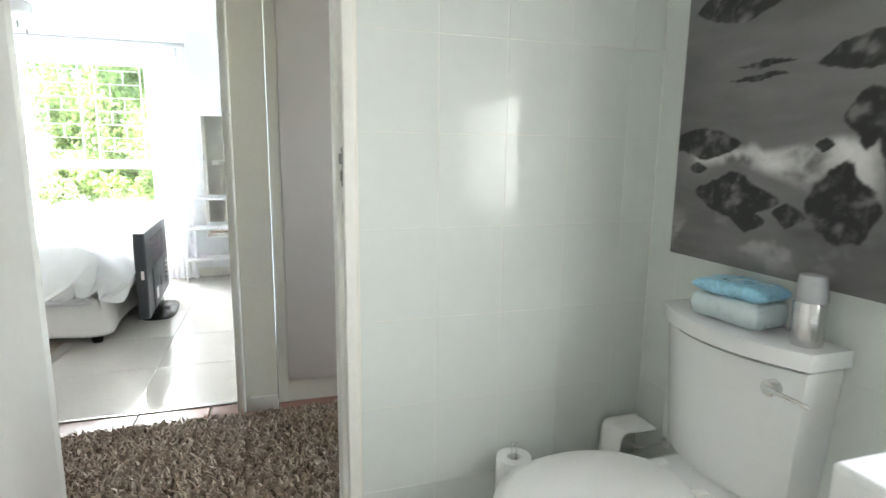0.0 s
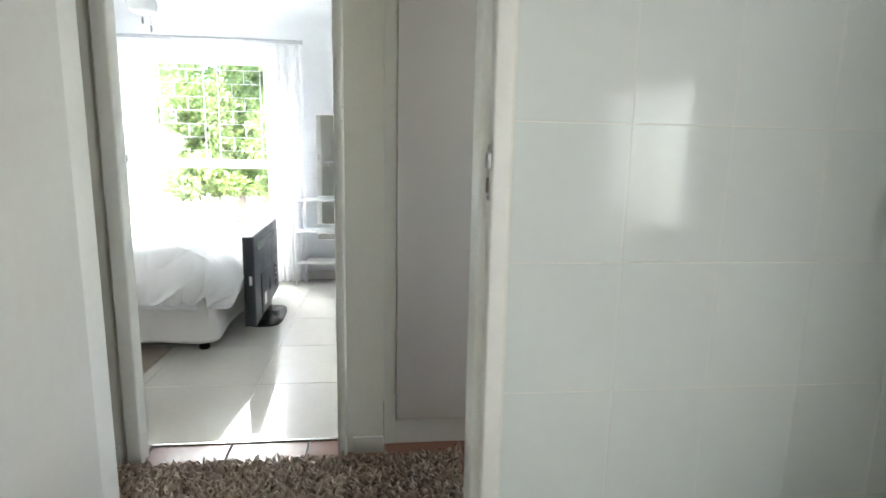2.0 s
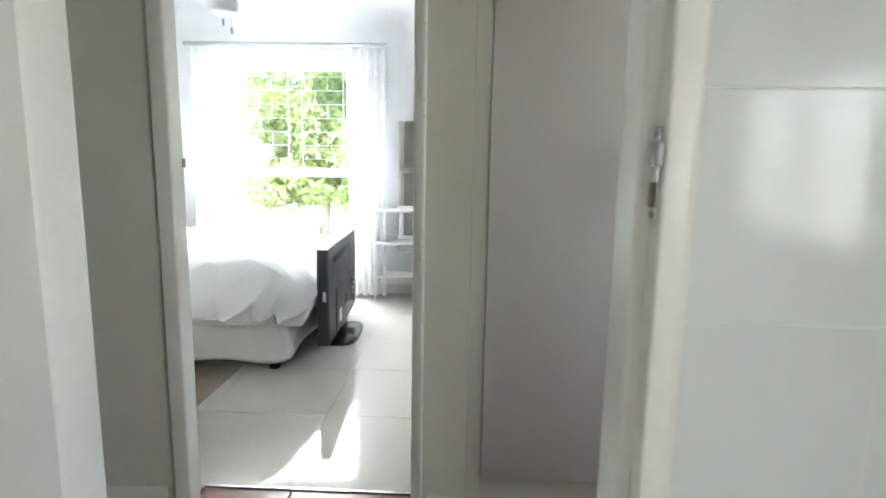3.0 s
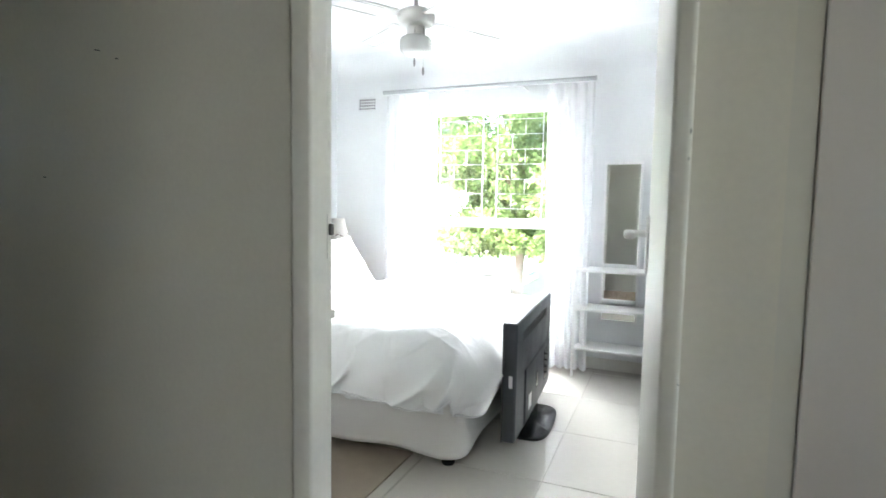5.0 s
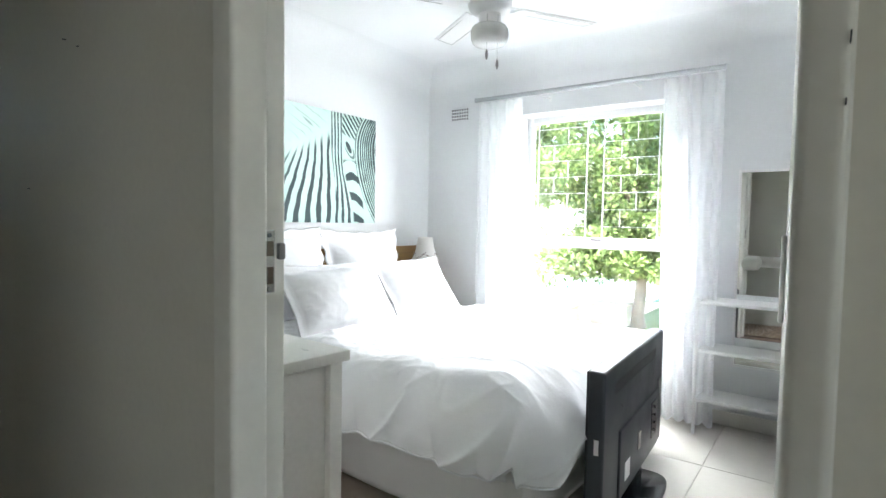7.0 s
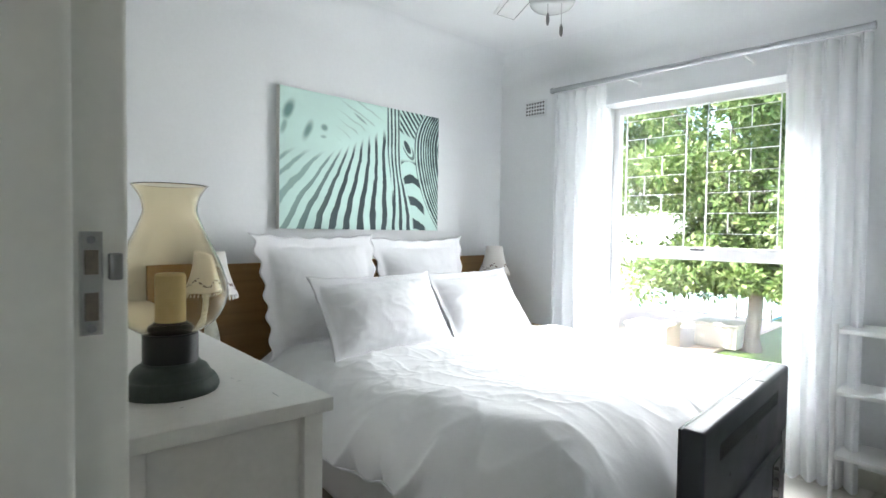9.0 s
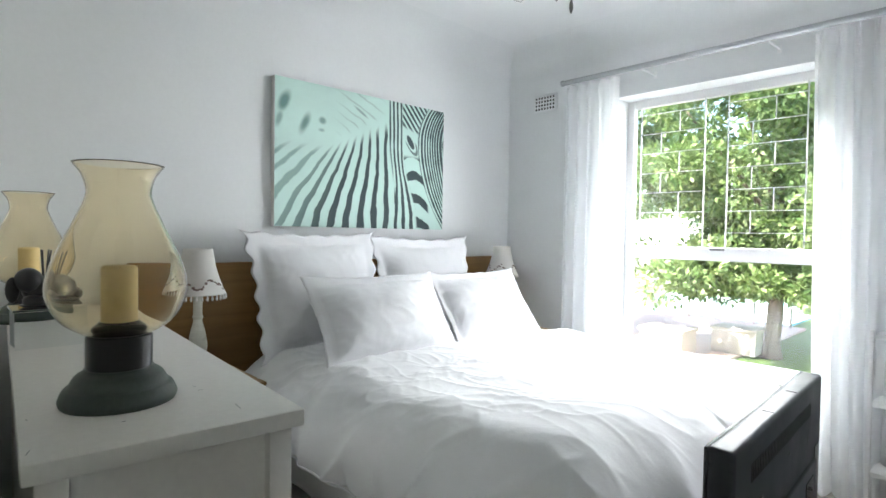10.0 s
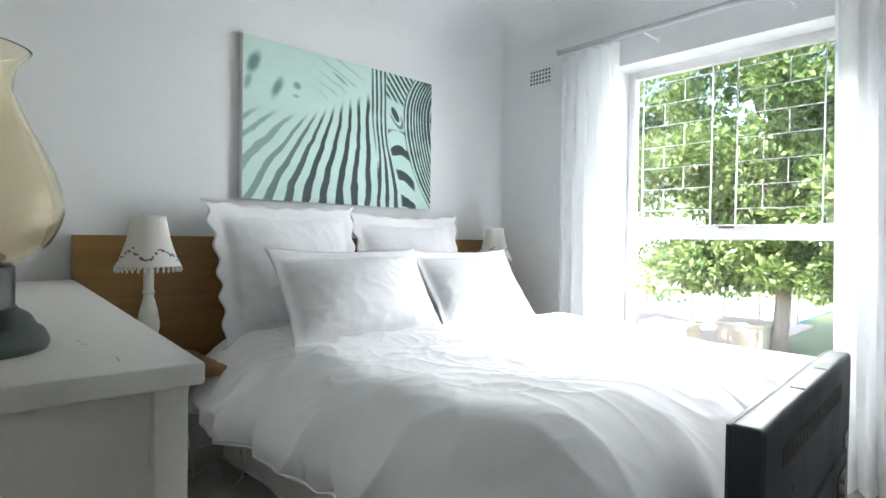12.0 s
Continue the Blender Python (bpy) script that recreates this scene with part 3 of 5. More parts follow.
def wrinkle(x, y, a, seed):
    """Soft creases: ridged noise at two sizes."""
    p = Vector((x * 2.2, y * 2.2, seed))
    q = p + Vector((noise.noise(p * 1.3), noise.noise(p * 1.3 + Vector((5, 2, 1))), 0)) * 0.7
    r1 = (1 - abs(noise.noise(q * Vector((1, 1, 1))))) ** 5
    r2 = (1 - abs(noise.noise(q * 2.4 + Vector((9, 3, 0))))) ** 7
    return a * (0.6 * r1 + 0.45 * r2 + 0.5 * noise.noise(p * 0.8))


def duvet(u, v):
    """u runs across the bed from the near hem to the far hem; v from the pillows to the foot hem. The corners hang rounded."""
    half, length, r = 0.885, 1.81, 0.21
    x0, cy = -2.62, 4.47
    hang_side, hang_foot = 0.03, 0.12
    reach = r * 1.5708
    across = (2 * u - 1) * (half - r + reach + hang_side)
    along = v * (length - r + reach + hang_foot)
    ey, ex = max(abs(across) - (half - r), 0.0), max(along - (length - r), 0.0)
    d = math.hypot(ey, ex)
    cx, cyy = (ex / d, ey / d) if d else (0.0, 0.0)
    d *= max(cx, cyy) if d else 1.0
    out = r * math.sin(min(d / r, 1.5708))
    down = r * (1 - math.cos(min(d / r, 1.5708))) + max(0.0, d - reach)
    s = math.copysign(1, across)
    x = x0 + min(along, length - r) + cx * out
    y = cy + s * (min(abs(across), half - r) + cyy * out)
    hang = min(1.0, down / 0.16)
    # run along the edge, so that the folds hang straight down
    run = x * 1.0 - y * 0.9 * s
    lobe = (0.5 + 0.5 * math.sin(run * 19.0 + 5.0 * noise.noise((run * 1.7, s, 2)))) ** 1.5
    swell = math.sin(min(1.0, down / 0.34) * math.pi) * (0.055 + 0.034 * lobe * (0.6 + noise.noise((run * 2.1, 4, s)))) + 0.05 * hang * noise.noise((run * 2.6, down * 3.5, 8))
    crease = 0.034 * hang * (1 - abs(noise.noise((run * 4.6 + down * 5.5, down * 3.2, 5)))) ** 5
    # puckers drawn up by the hem's seam
    gather = max(0.0, (down - 0.12) / 0.16)
    pucker = abs(math.sin(run * 15.0 + 3.0 * noise.noise((run * 2.3, s, 5)))) ** 0.6 * (0.6 + 0.8 * noise.noise((run * 5.1, s, 6)))
    swell += 0.034 * min(1.0, gather) * (pucker - 0.3)
    x += cx * (swell + crease)
    y += s * cyy * (swell + crease)
    q = Vector((x * 3.6 + y * 1.6 + 0.8 * noise.noise((x * 2, y * 2, 9)), y * 5.2 - x * 1.2, 2.5))
    top = 1 - hang
    fluff = 0.05 * (1 - (across / 1.25) ** 4) + 0.045 * noise.noise((x * 1.5, y * 1.5, 3)) + 0.022 * noise.noise((x * 3.3, y * 3.0, 7))
    lines = wrinkle(x, y, 0.009, 5.0) + 0.0065 * (1 - abs(noise.noise(q))) ** 7 + 0.007 * (1 - abs(noise.noise(q * 2.2))) ** 7 * max(0.0, 0.5 + noise.noise((x * 1.5, y * 1.5, 6)))
    w = Vector((x * 4.6 - y * 2.4 + 1.1 * noise.noise((x * 3, y * 3, 4)), y * 6.0 + x * 2.2 + 0.9 * noise.noise((y * 3, x * 3, 8)), 6.5))
    calm = 0.25 + 0.75 * math.exp(-((x + 1.85) / 0.42) ** 2)
    lines += calm * (0.0026 * (1 - abs(noise.noise(w))) ** 18 + 0.0024 * (1 - abs(noise.noise(w * 1.9))) ** 16)
    pile = 0.03 * math.exp(-((x + 1.95) / 0.12) ** 2) * (0.6 + noise.noise((y * 4, x * 3, 1)))
    z = 0.60 + fluff * (0.35 + 0.65 * top) + (lines + pile) * top - down + 0.02 * hang * (lobe - 0.4) - 0.03 * min(1.0, gather) * pucker + 0.03 * hang * noise.noise((run * 2.2, 3.3, s))
    return (x, y, z)


duv = thing("duvet", (-1.7, 4.49, 0.6), "rumpled white cotton duvet lying over the bed", "duvet")
ob = part("cover", sheet(bmesh.new(), duvet, 300, 270), M_SHEET, duv, smooth=180)
md = ob.modifiers.new("thick", "SOLIDIFY")
md.thickness, md.offset = 0.03, -1
rim = [duvet(0.0, k / 40) for k in range(41)] + [duvet(k / 40, 1.0) for k in range(1, 41)] + [duvet(1.0, 1 - k / 40) for k in range(1, 41)]
wire("hem", [(x, y, z - 0.004) for x, y, z in rim], 0.0045, M_SHEET, duv, "stitched hem of the duvet")


def sheet_top(u, v):
    y = BY0 - 0.03 + u * (BY1 - BY0 + 0.06)
    x = BX0 + 0.01 + v * 0.42
    e = min(u, 1 - u)
    z = 0.60 + 0.012 * noise.noise((x * 5, y * 5, 2)) - 0.05 * max(0, 1 - e * 14) ** 2
    return (x, y, z)


ob = part("fitted_sheet", sheet(bmesh.new(), sheet_top, 60, 20), M_SHEET, bed, smooth=180)
ob.modifiers.new("thick", "SOLIDIFY").thickness = 0.03


def pillow(name, at, wide, high, thick, lean, turn, flange, scallop, seed, label):
    """A stuffed pillow that stands on its lower edge; local x is its width, z its height, y its thickness."""
    bm = bmesh.new()
    n = 56
    fu, fv = flange / wide * 2, flange / high * 2

    def f(side):
        def g(u, v):
            a, b = 2 * u - 1, 2 * v - 1
            ia, ib = min(1, abs(a) / (1 - fu)), min(1, abs(b) / (1 - fv))
            body = max(0.0, (1 - ia ** 2.4)) ** 0.75 * max(0.0, (1 - ib ** 2.4)) ** 0.75
            ear = abs(a * b) ** 5
            edge = 1.0 + 0.045 * ear
            if scallop:
                edge += 0.018 * math.cos(a * 17) * (abs(b) > 1 - fv) + 0.0
            px = a * wide / 2 * (1 - 0.055 * (1 - b * b) + 0.025 * ear) * (1 + (0.03 * math.cos(b * 18) if scallop and abs(a) > 1 - fu * 0.6 else 0))
            pz = b * high / 2 * (1 - 0.06 * (1 - a * a)) * edge
            if scallop:
                px *= 1.0 + 0.045 * b
            rim = max(ia, ib)
            fold = 1 - abs(noise.noise((a * 3.2 + b * 1.1 + seed, b * 2.2 - a * 0.9, side * 3 + seed)))
            fine = 1 - abs(noise.noise((a * 6.5 + seed * 2, b * 5.5, seed + side)))
            cr = 0.0035 * fold ** 9 + (0.0012 + 0.009 * rim ** 4) * fine ** 7 + 0.005 * noise.noise((a * 2.5, b * 2.5, seed * 2 + side))
            seam = min(1.0, (1 - max(abs(a), abs(b))) * 14)
            py = side * (thick / 2 * body + 0.002 * seam) + cr * min(1, body * 2 + 0.15) * side * seam + (0.014 * noise.noise((a * 1.3, b * 1.3, seed)) + 0.02 * ear * noise.noise((a * 3, b * 3, seed + 1))) * (1 - body)
            px += 0.007 * noise.noise((a * 2, b * 5, seed + 3))
            pz += 0.007 * noise.noise((a * 5, b * 2, seed + 6))
            return Vector((px, py, pz + high / 2))
        return g
    sheet(bm, f(1), n, n)
    sheet(bm, f(-1), n, n)
    bmesh.ops.remove_doubles(bm, verts=bm.verts, dist=0.00005)
    ob = link(name, bm, M_PILLOW, 180)
    ob.matrix_basis = pose(*at, 0, 0, 90 + turn) @ pose(0, 0, 0, lean, 0, 0)
    return tagged(ob, label, "pillow", "pillows on the bed")


pillow("pillow", (-2.52, 3.98, 0.60), 0.72, 0.63, 0.20, -15, 0, 0.06, True, 1.0, "large square white pillow with a scalloped edge, against the headboard")
pillow("pillow", (-2.53, 4.72, 0.59), 0.74, 0.62, 0.20, -15, 0, 0.06, True, 4.0, "large square white pillow with a scalloped edge, against the headboard")
pillow("pillow", (-2.09, 4.10, 0.625), 0.74, 0.46, 0.20, -35, -3, 0.04, False, 7.0, "oblong white pillow with a plain flange")
pillow("pillow", (-2.10, 4.84, 0.61), 0.74, 0.46, 0.20, -33, 2, 0.04, False, 11.0, "oblong white pillow with a plain flange")

hb = thing("headboard", (-2.82, 4.45, 0), "wide honey-coloured wooden headboard behind the bed", "headboard")
part("panel", B(-2.825, -2.795, 3.157, 5.725, 0.44, 1.055, bevel=0.004), M_HEAD, hb, smooth=40)
for y in (3.95, 5.0):
    part("leg", B(-2.825, -2.797, y - 0.03, y + 0.03, 0, 0.4395), M_HEAD, hb)


def bedside(y0, y1):
    t = thing("bedside_shelf", (-2.57, (y0 + y1) / 2, 0.52), "honey-coloured wooden bedside shelf fixed to the headboard", "bedside shelf", "bedside shelves")
    part("board", B(-2.794, -2.40, y0, y1, 0.520, 0.555, bevel=0.004), M_NIGHT, t, smooth=40)
    for y in (y0 + 0.05, y1 - 0.08):
        part("bracket", B(-2.794, -2.58, y, y + 0.03, 0.485, 0.5195, bevel=0.003), M_NIGHT, t, smooth=40)


bedside(3.17, 3.60)
bedside(5.28, 5.71)


def table_lamp(x, y, z):
    t = thing("table_lamp", (x, y, z), "cream turned table lamp with an embroidered shade and beaded fringe", "lamp", "bedside lamps")
    prof = smooth_profile([(0.055, 0), (0.06, 0.012), (0.045, 0.03), (0.022, 0.05), (0.02, 0.09), (0.033, 0.13), (0.038, 0.17), (0.03, 0.22), (0.018, 0.27), (0.022, 0.285), (0.018, 0.30), (0.018, 0.36), (0.012, 0.42)])
    part("stem", lathe(bmesh.new(), prof, (x, y, z), 28), M_LAMPBASE, t, smooth=60)
    z0 = z + 0.385
    prof = smooth_profile([(0.112, 0), (0.092, 0.045), (0.072, 0.11), (0.058, 0.19)], 5)
    sh = part("shade", lathe(bmesh.new(), prof, (x, y, z0), 40, close=False), M_SHADE, t, smooth=80)
    sh.modifiers.new("thick", "SOLIDIFY").thickness = 0.003
    bm = bmesh.new()
    for k in range(34):
        a = 2 * math.pi * k / 34
        px, py = x + 0.111 * math.cos(a), y + 0.111 * math.sin(a)
        lathe(bm, [(0.002, -0.022), (0.005, -0.016), (0.004, -0.008), (0.0015, 0.0)], (px, py, z0), 6)
    part("fringe", bm, M_SHADE, sh, "beaded fringe")
    bm = bmesh.new()
    rnd = random.Random(5)
    for k in range(70):
        a = 2 * math.pi * k / 70 + rnd.uniform(-0.03, 0.03)
        h = 0.045 + 0.018 * math.sin(a * 5) + rnd.uniform(-0.008, 0.008)
        rr = 0.0945 - (h - 0.045) * 0.33
        c = Vector((x + rr * math.cos(a), y + rr * math.sin(a), z0 + h))
        m = Matrix.Translation(c) @ Vector((math.cos(a), math.sin(a), 0.3)).to_track_quat("Z", "Y").to_matrix().to_4x4() @ Matrix.Diagonal((rnd.uniform(0.003, 0.008), rnd.uniform(0.003, 0.006), 0.0015, 1))
        bmesh.ops.create_icosphere(bm, subdivisions=1, radius=1, matrix=m)
    part("embroidery", bm, M_STITCH, sh, "brown embroidered flowers")


table_lamp(-2.55, 3.36, 0.556)
table_lamp(-2.62, 5.40, 0.556)


# ---- television on the floor ----
tv = thing("television", (-0.695, 3.94, 0), "charcoal flat television standing on the floor, its back turned", "television")
TY0, TY1, TZ0, TZ1 = 3.94, 5.04, 0.085, 0.695
part("bezel", B(-0.700, -0.690, TY0 + 0.002, TY1 - 0.002, TZ0 + 0.002, TZ1 - 0.003, bevel=0.003), M_TV, tv, smooth=40)
part("back_shell", B(-0.6975, -0.628, TY0 + 0.003, TY1 - 0.003, TZ0 + 0.003, TZ1 - 0.002, bevel=0.014, seg=4), M_TV, tv, smooth=60)
part("back_hump", B(-0.634, -0.618, TY0 + 0.22, TY1 - 0.12, TZ0 + 0.02, TZ1 - 0.29, bevel=0.0078, seg=3), M_TV, tv, smooth=50)
for j in range(46):
    y = 4.09 + j * 0.0165
    part("vent_slot", B(-0.6285, -0.6268, y, y + 0.008, 0.575, 0.625), M_TVBLACK, tv)
for y in (4.36, 4.66):
    part("top_seam", B(-0.672, -0.640, y, y + 0.004, TZ1 - 0.006, TZ1 - 0.0005), M_TVBLACK, tv)
for y, z in ((4.20, 0.50), (4.52, 0.53), (4.80, 0.50), (4.25, 0.14), (4.85, 0.14)):
    part("screw", R((-0.629, y, z), (-0.6265, y, z), 0.006, 8), M_TVBLACK, tv)
part("input_panel", B(-0.6185, -0.615, 4.74, 4.86, 0.18, 0.36, bevel=0.001), M_TVBLACK, tv)
for z in (0.21, 0.25, 0.29, 0.33):
    part("socket", R((-0.615, 4.80, z), (-0.606, 4.80, z), 0.007, 10), M_STEEL, tv)
part("label", B(-0.6185, -0.616, 4.24, 4.32, 0.16, 0.24), M_WHITE, tv, "white rating label")
part("side_label", B(-0.665, -0.647, TY0 + 0.001, TY0 + 0.0035, 0.37, 0.43), M_WHITE, tv, "small white sticker")
part("power_socket", B(-0.6185, -0.6145, 4.46, 4.51, 0.22, 0.30), M_TVBLACK, tv)
part("side_ports", B(-0.6295, -0.626, 4.93, 5.0, 0.27, 0.44, bevel=0.001), M_TVBLACK, tv)
part("neck", B(-0.675, -0.620, 4.40, 4.58, 0.012, 0.16, bevel=0.01), M_TVBLACK, tv, smooth=40)


def foot_plate(u, v):
    a = 2 * math.pi * u
    s = [0.0, 1.0, 1.0, 0.94, 0.0][int(v * 4 + 0.5)]
    z = [0.0, 0.0, 0.012, 0.02, 0.024][int(v * 4 + 0.5)]
    c, d = math.cos(a), math.sin(a)
    e = lambda q, p: math.copysign(abs(q) ** p, q)
    return (-0.635 + 0.125 * s * e(c, 0.6), 4.48 + 0.27 * s * e(d, 0.6), z)


bm = sheet(bmesh.new(), foot_plate, 40, 4)
bmesh.ops.remove_doubles(bm, verts=bm.verts, dist=0.0005)
part("foot_plate", bm, M_TVBLACK, tv, "black gloss stand plate", smooth=40)
tv.matrix_basis = pose(-0.695, 3.94, 0, 0, 0, 2.9)


# ---- curtains ----
M_ROD = material("grey_painted_rod", (0.42, 0.43, 0.45), 0.35, metal=0.4, vary=0.05, bump=0)
rod_t = thing("curtain_rod", (-1.39, 5.60, 2.2), "grey metal curtain rod on brackets", "curtain rod")
part("pole", R((-2.256, 5.56, 2.205), (-0.521, 5.56, 2.205), 0.016, 16), M_ROD, rod_t, smooth=40)
for x in (-2.262, -0.515):
    part("end_cap", R((x - 0.006, 5.56, 2.205), (x + 0.006, 5.56, 2.205), 0.019, 16), M_ROD, rod_t, smooth=40)
for x in (-1.72, -1.06, -2.2, -0.56):
    bm = R((x, 5.56, 2.186), (x, WIN_Y, 2.19), 0.005)
    box(bm, x - 0.010, x + 0.010, WIN_Y - 0.004, WIN_Y, 2.17, 2.21)
    part("bracket", bm, M_WHITE, rod_t)


def curtain(x0, x1, low0, low1, folds, seed, label):
    t = thing("curtain", ((x0 + x1) / 2, 5.58, 0), label, "curtain", "curtains at the window")

    def f(u, v):
        z = 2.185 - v * 2.165
        a = x0 + (x1 - x0) * u
        b = low0 + (low1 - low0) * u
        x = a + (b - a) * v ** 1.5
        s = u * folds * 2 * math.pi
        amp = 0.030 + 0.016 * v
        y = 5.60 + amp * math.sin(s + 0.7 * noise.noise((u * 4, v * 0.8, seed))) + 0.009 * math.sin(2.0 * s + seed) * (0.3 + v) + 0.02 * noise.noise((u * 3, v * 0.9, seed + 2))
        x += 0.010 * math.cos(s * 1.0) + 0.02 * noise.noise((u * 3, v * 2, seed + 5)) * v
        # three narrow tucks in the middle of every fold, open at the head and pressed together below it
        tuck = math.exp(-((z - 2.115) / 0.05) ** 2)
        ph = (u * folds) % 1.0
        groups = max(0.0, 1 - abs(ph - 0.5) / 0.24)
        y += tuck * (0.014 * math.cos((ph - 0.5) * 2 * math.pi * 7) * (groups > 0) - 0.012 * groups)
        return (x, y, z)
    part("cloth", sheet(bmesh.new(), f, 220, 90), M_CURTAIN, t, smooth=180)


curtain(-2.27, -1.89, -2.30, -1.86, 5, 1.0, "sheer white pleated curtain drawn aside, reaching the floor")
curtain(-0.88, -0.53, -0.82, -0.52, 5, 6.0, "sheer white pleated curtain drawn aside, reaching the floor")


# ---- dresser with its lamps ----
DZ = 0.883
dr = thing("dresser", (-1.071, 3.047, 0), "long white painted chest of drawers with a thick worn top", "dresser")
part("top", B(-2.78, -1.071, 2.63, 3.047, DZ - 0.032, DZ, bevel=0.005), M_DRESSER, dr, "white top with chips and cracks", smooth=40)
part("side_panel", B(-1.125, -1.108, 2.66, 2.985, 0.08, DZ - 0.033), M_DRESSER, dr)
part("side_panel", B(-2.78, -2.763, 2.66, 2.985, 0.08, DZ - 0.033), M_DRESSER, dr)
for x in (-1.128, -2.785):
    for y in (2.645, 2.985):
        part("leg", B(x, x + 0.043, y, y + 0.043, 0, DZ - 0.033, bevel=0.003), M_DRESSER, dr, smooth=40)
part("body", B(-2.76, -1.128, 2.65, 2.99, 0.10, DZ - 0.034), M_DRESSER, dr)
for r in range(3):
    for c in range(2):
        x = -2.735 + c * 0.80
        d = part("drawer", B(x, x + 0.785, 2.985, 3.012, 0.13 + r * 0.236, 0.13 + r * 0.236 + 0.225, bevel=0.004), M_DRESSER, dr, smooth=40)
        part("knob", lathe(bmesh.new(), [(0.012, 0), (0.016, 0.015), (0.01, 0.022)], (x + 0.39, 3.02, 0.235 + r * 0.236), 12), M_DRESSER, d, smooth=40)

dr.matrix_basis = pose(-1.071, 3.047, 0, 0, 0, -3.8)


def hurricane_lamp(x, y, s=1.0):
    t = thing("hurricane_lamp", (x, y, DZ), "amber glass hurricane lamp with a candle on a dark metal foot", "candle lamp", "hurricane lamps on the dresser")
    foot = smooth_profile([(0.096, 0.0), (0.099, 0.012), (0.091, 0.03), (0.083, 0.036), (0.074, 0.052), (0.06, 0.062), (0.058, 0.066)], 4)
    part("foot", lathe(bmesh.new(), foot, (x, y, DZ), 48), M_GREENMETAL, t, "dark green stepped metal foot", smooth=50)
    part("collar", lathe(bmesh.new(), [(0.056, 0.064), (0.056, 0.125), (0.053, 0.128), (0.05, 0.128)], (x, y, DZ), 40), M_BLACKMETAL, t, smooth=40)
    outer = smooth_profile([(0.048, 0.128), (0.066, 0.134), (0.097, 0.158), (0.115, 0.195), (0.118, 0.222), (0.110, 0.258), (0.094, 0.298), (0.074, 0.340), (0.0585, 0.378), (0.0545, 0.398), (0.061, 0.425), (0.077, 0.448)], 6)
    inner = [(max(0.01, r - 0.0025), z + 0.001) for r, z in reversed(outer)]
    part("glass", lathe(bmesh.new(), outer + inner + [outer[0]], (x, y, DZ), 64, close=False), M_AMBER, t, "amber glass chimney", smooth=80).visible_shadow = False
    part("candle", lathe(bmesh.new(), [(0.031, 0.13), (0.031, 0.252), (0.026, 0.257), (0.01, 0.253)], (x, y, DZ), 32), M_WAX, t, "pale yellow pillar candle", smooth=40)
    part("candle_cup", lathe(bmesh.new(), smooth_profile([(0.044, 0.128), (0.046, 0.14), (0.036, 0.148), (0.033, 0.152)], 3), (x, y, DZ), 32), M_BLACKMETAL, t, smooth=40)


hurricane_lamp(-1.345, 2.805)
hurricane_lamp(-2.55, 2.79)

mbox = thing("mirrored_box", (-2.03, 2.78, DZ), "small box with mirror glass sides, on the dresser", "box")
part("body", B(-2.10, -1.975, 2.70, 2.855, DZ + 0.001, DZ + 0.10), M_MIRROR, mbox)
part("lid", B(-2.105, -1.97, 2.695, 2.86, DZ + 0.101, DZ + 0.108, bevel=0.001), M_MIRROR, mbox)
bm = bmesh.new()
for c, r in (((-2.04, 2.78, 0.045), (0.05, 0.06, 0.042)), ((-2.02, 2.735, 0.075), (0.035, 0.033, 0.034)), ((-2.02, 2.70, 0.05), (0.014, 0.016, 0.035)), ((-2.06, 2.83, 0.02), (0.03, 0.03, 0.022)), ((-2.02, 2.75, 0.018), (0.045, 0.03, 0.02)), ((-2.03, 2.78, 0.006), (0.06, 0.065, 0.008))):
    bmesh.ops.create_icosphere(bm, subdivisions=3, radius=1, matrix=Matrix.Translation((c[0], c[1], DZ + 0.108 + c[2])) @ Matrix.Diagonal((*r, 1)))
solo("figurine", bm, M_BLACKMETAL, "small black figurine standing on a mirrored box", "figurine", at=(-2.03, 2.78, DZ + 0.108), smooth=180)
sticks = thing("scent_sticks", (-2.03, 2.77, DZ + 0.19), "thin black scent sticks in the figurine", "scent sticks")
for k in range(6):
    a = k * 1.05
    part("stick", R((-2.035 + 0.006 * math.cos(a), 2.775 + 0.006 * math.sin(a), DZ + 0.18), (-2.035 + 0.02 * math.cos(a), 2.785 + 0.022 * math.sin(a), DZ + 0.265), 0.0022, 6), M_BLACKMETAL, sticks)

# ---- wall vent, canvas, mirror, shelf ----
vent = thing("wall_vent", (-2.525, WIN_Y, 2.15), "white plaster air vent with a grid of square holes", "air vent")
part("plate", B(-2.625, -2.43, WIN_Y - 0.004, WIN_Y + 0.002, 2.095, 2.215, bevel=0.002), M_WALL, vent, smooth=40)
# uncut plate: each hole is a slab whose dark colour paints its shade
for i in range(7):
    for j in range(4):
        x, z = -2.612 + i * 0.0245, 2.108 + j * 0.0255
        part("hole", B(x, x + 0.013, WIN_Y - 0.0052, WIN_Y - 0.003, z, z + 0.014), M_HOLE_SHADE, vent)

mir = thing("wall_mirror", (-0.30, WIN_Y, 1.0), "tall narrow wall mirror with a thin white frame", "mirror")
part("glass", B(-0.425, -0.18, WIN_Y - 0.012, WIN_Y - 0.006, 0.40, 1.59), M_MIRROR, mir)
bm = bmesh.new()
box(bm, -0.44, -0.425, WIN_Y - 0.02, WIN_Y, 0.385, 1.605, bevel=0.003)
box(bm, -0.18, -0.165, WIN_Y - 0.02, WIN_Y, 0.385, 1.605, bevel=0.003)
box(bm, -0.425, -0.18, WIN_Y - 0.02, WIN_Y, 1.59, 1.605)
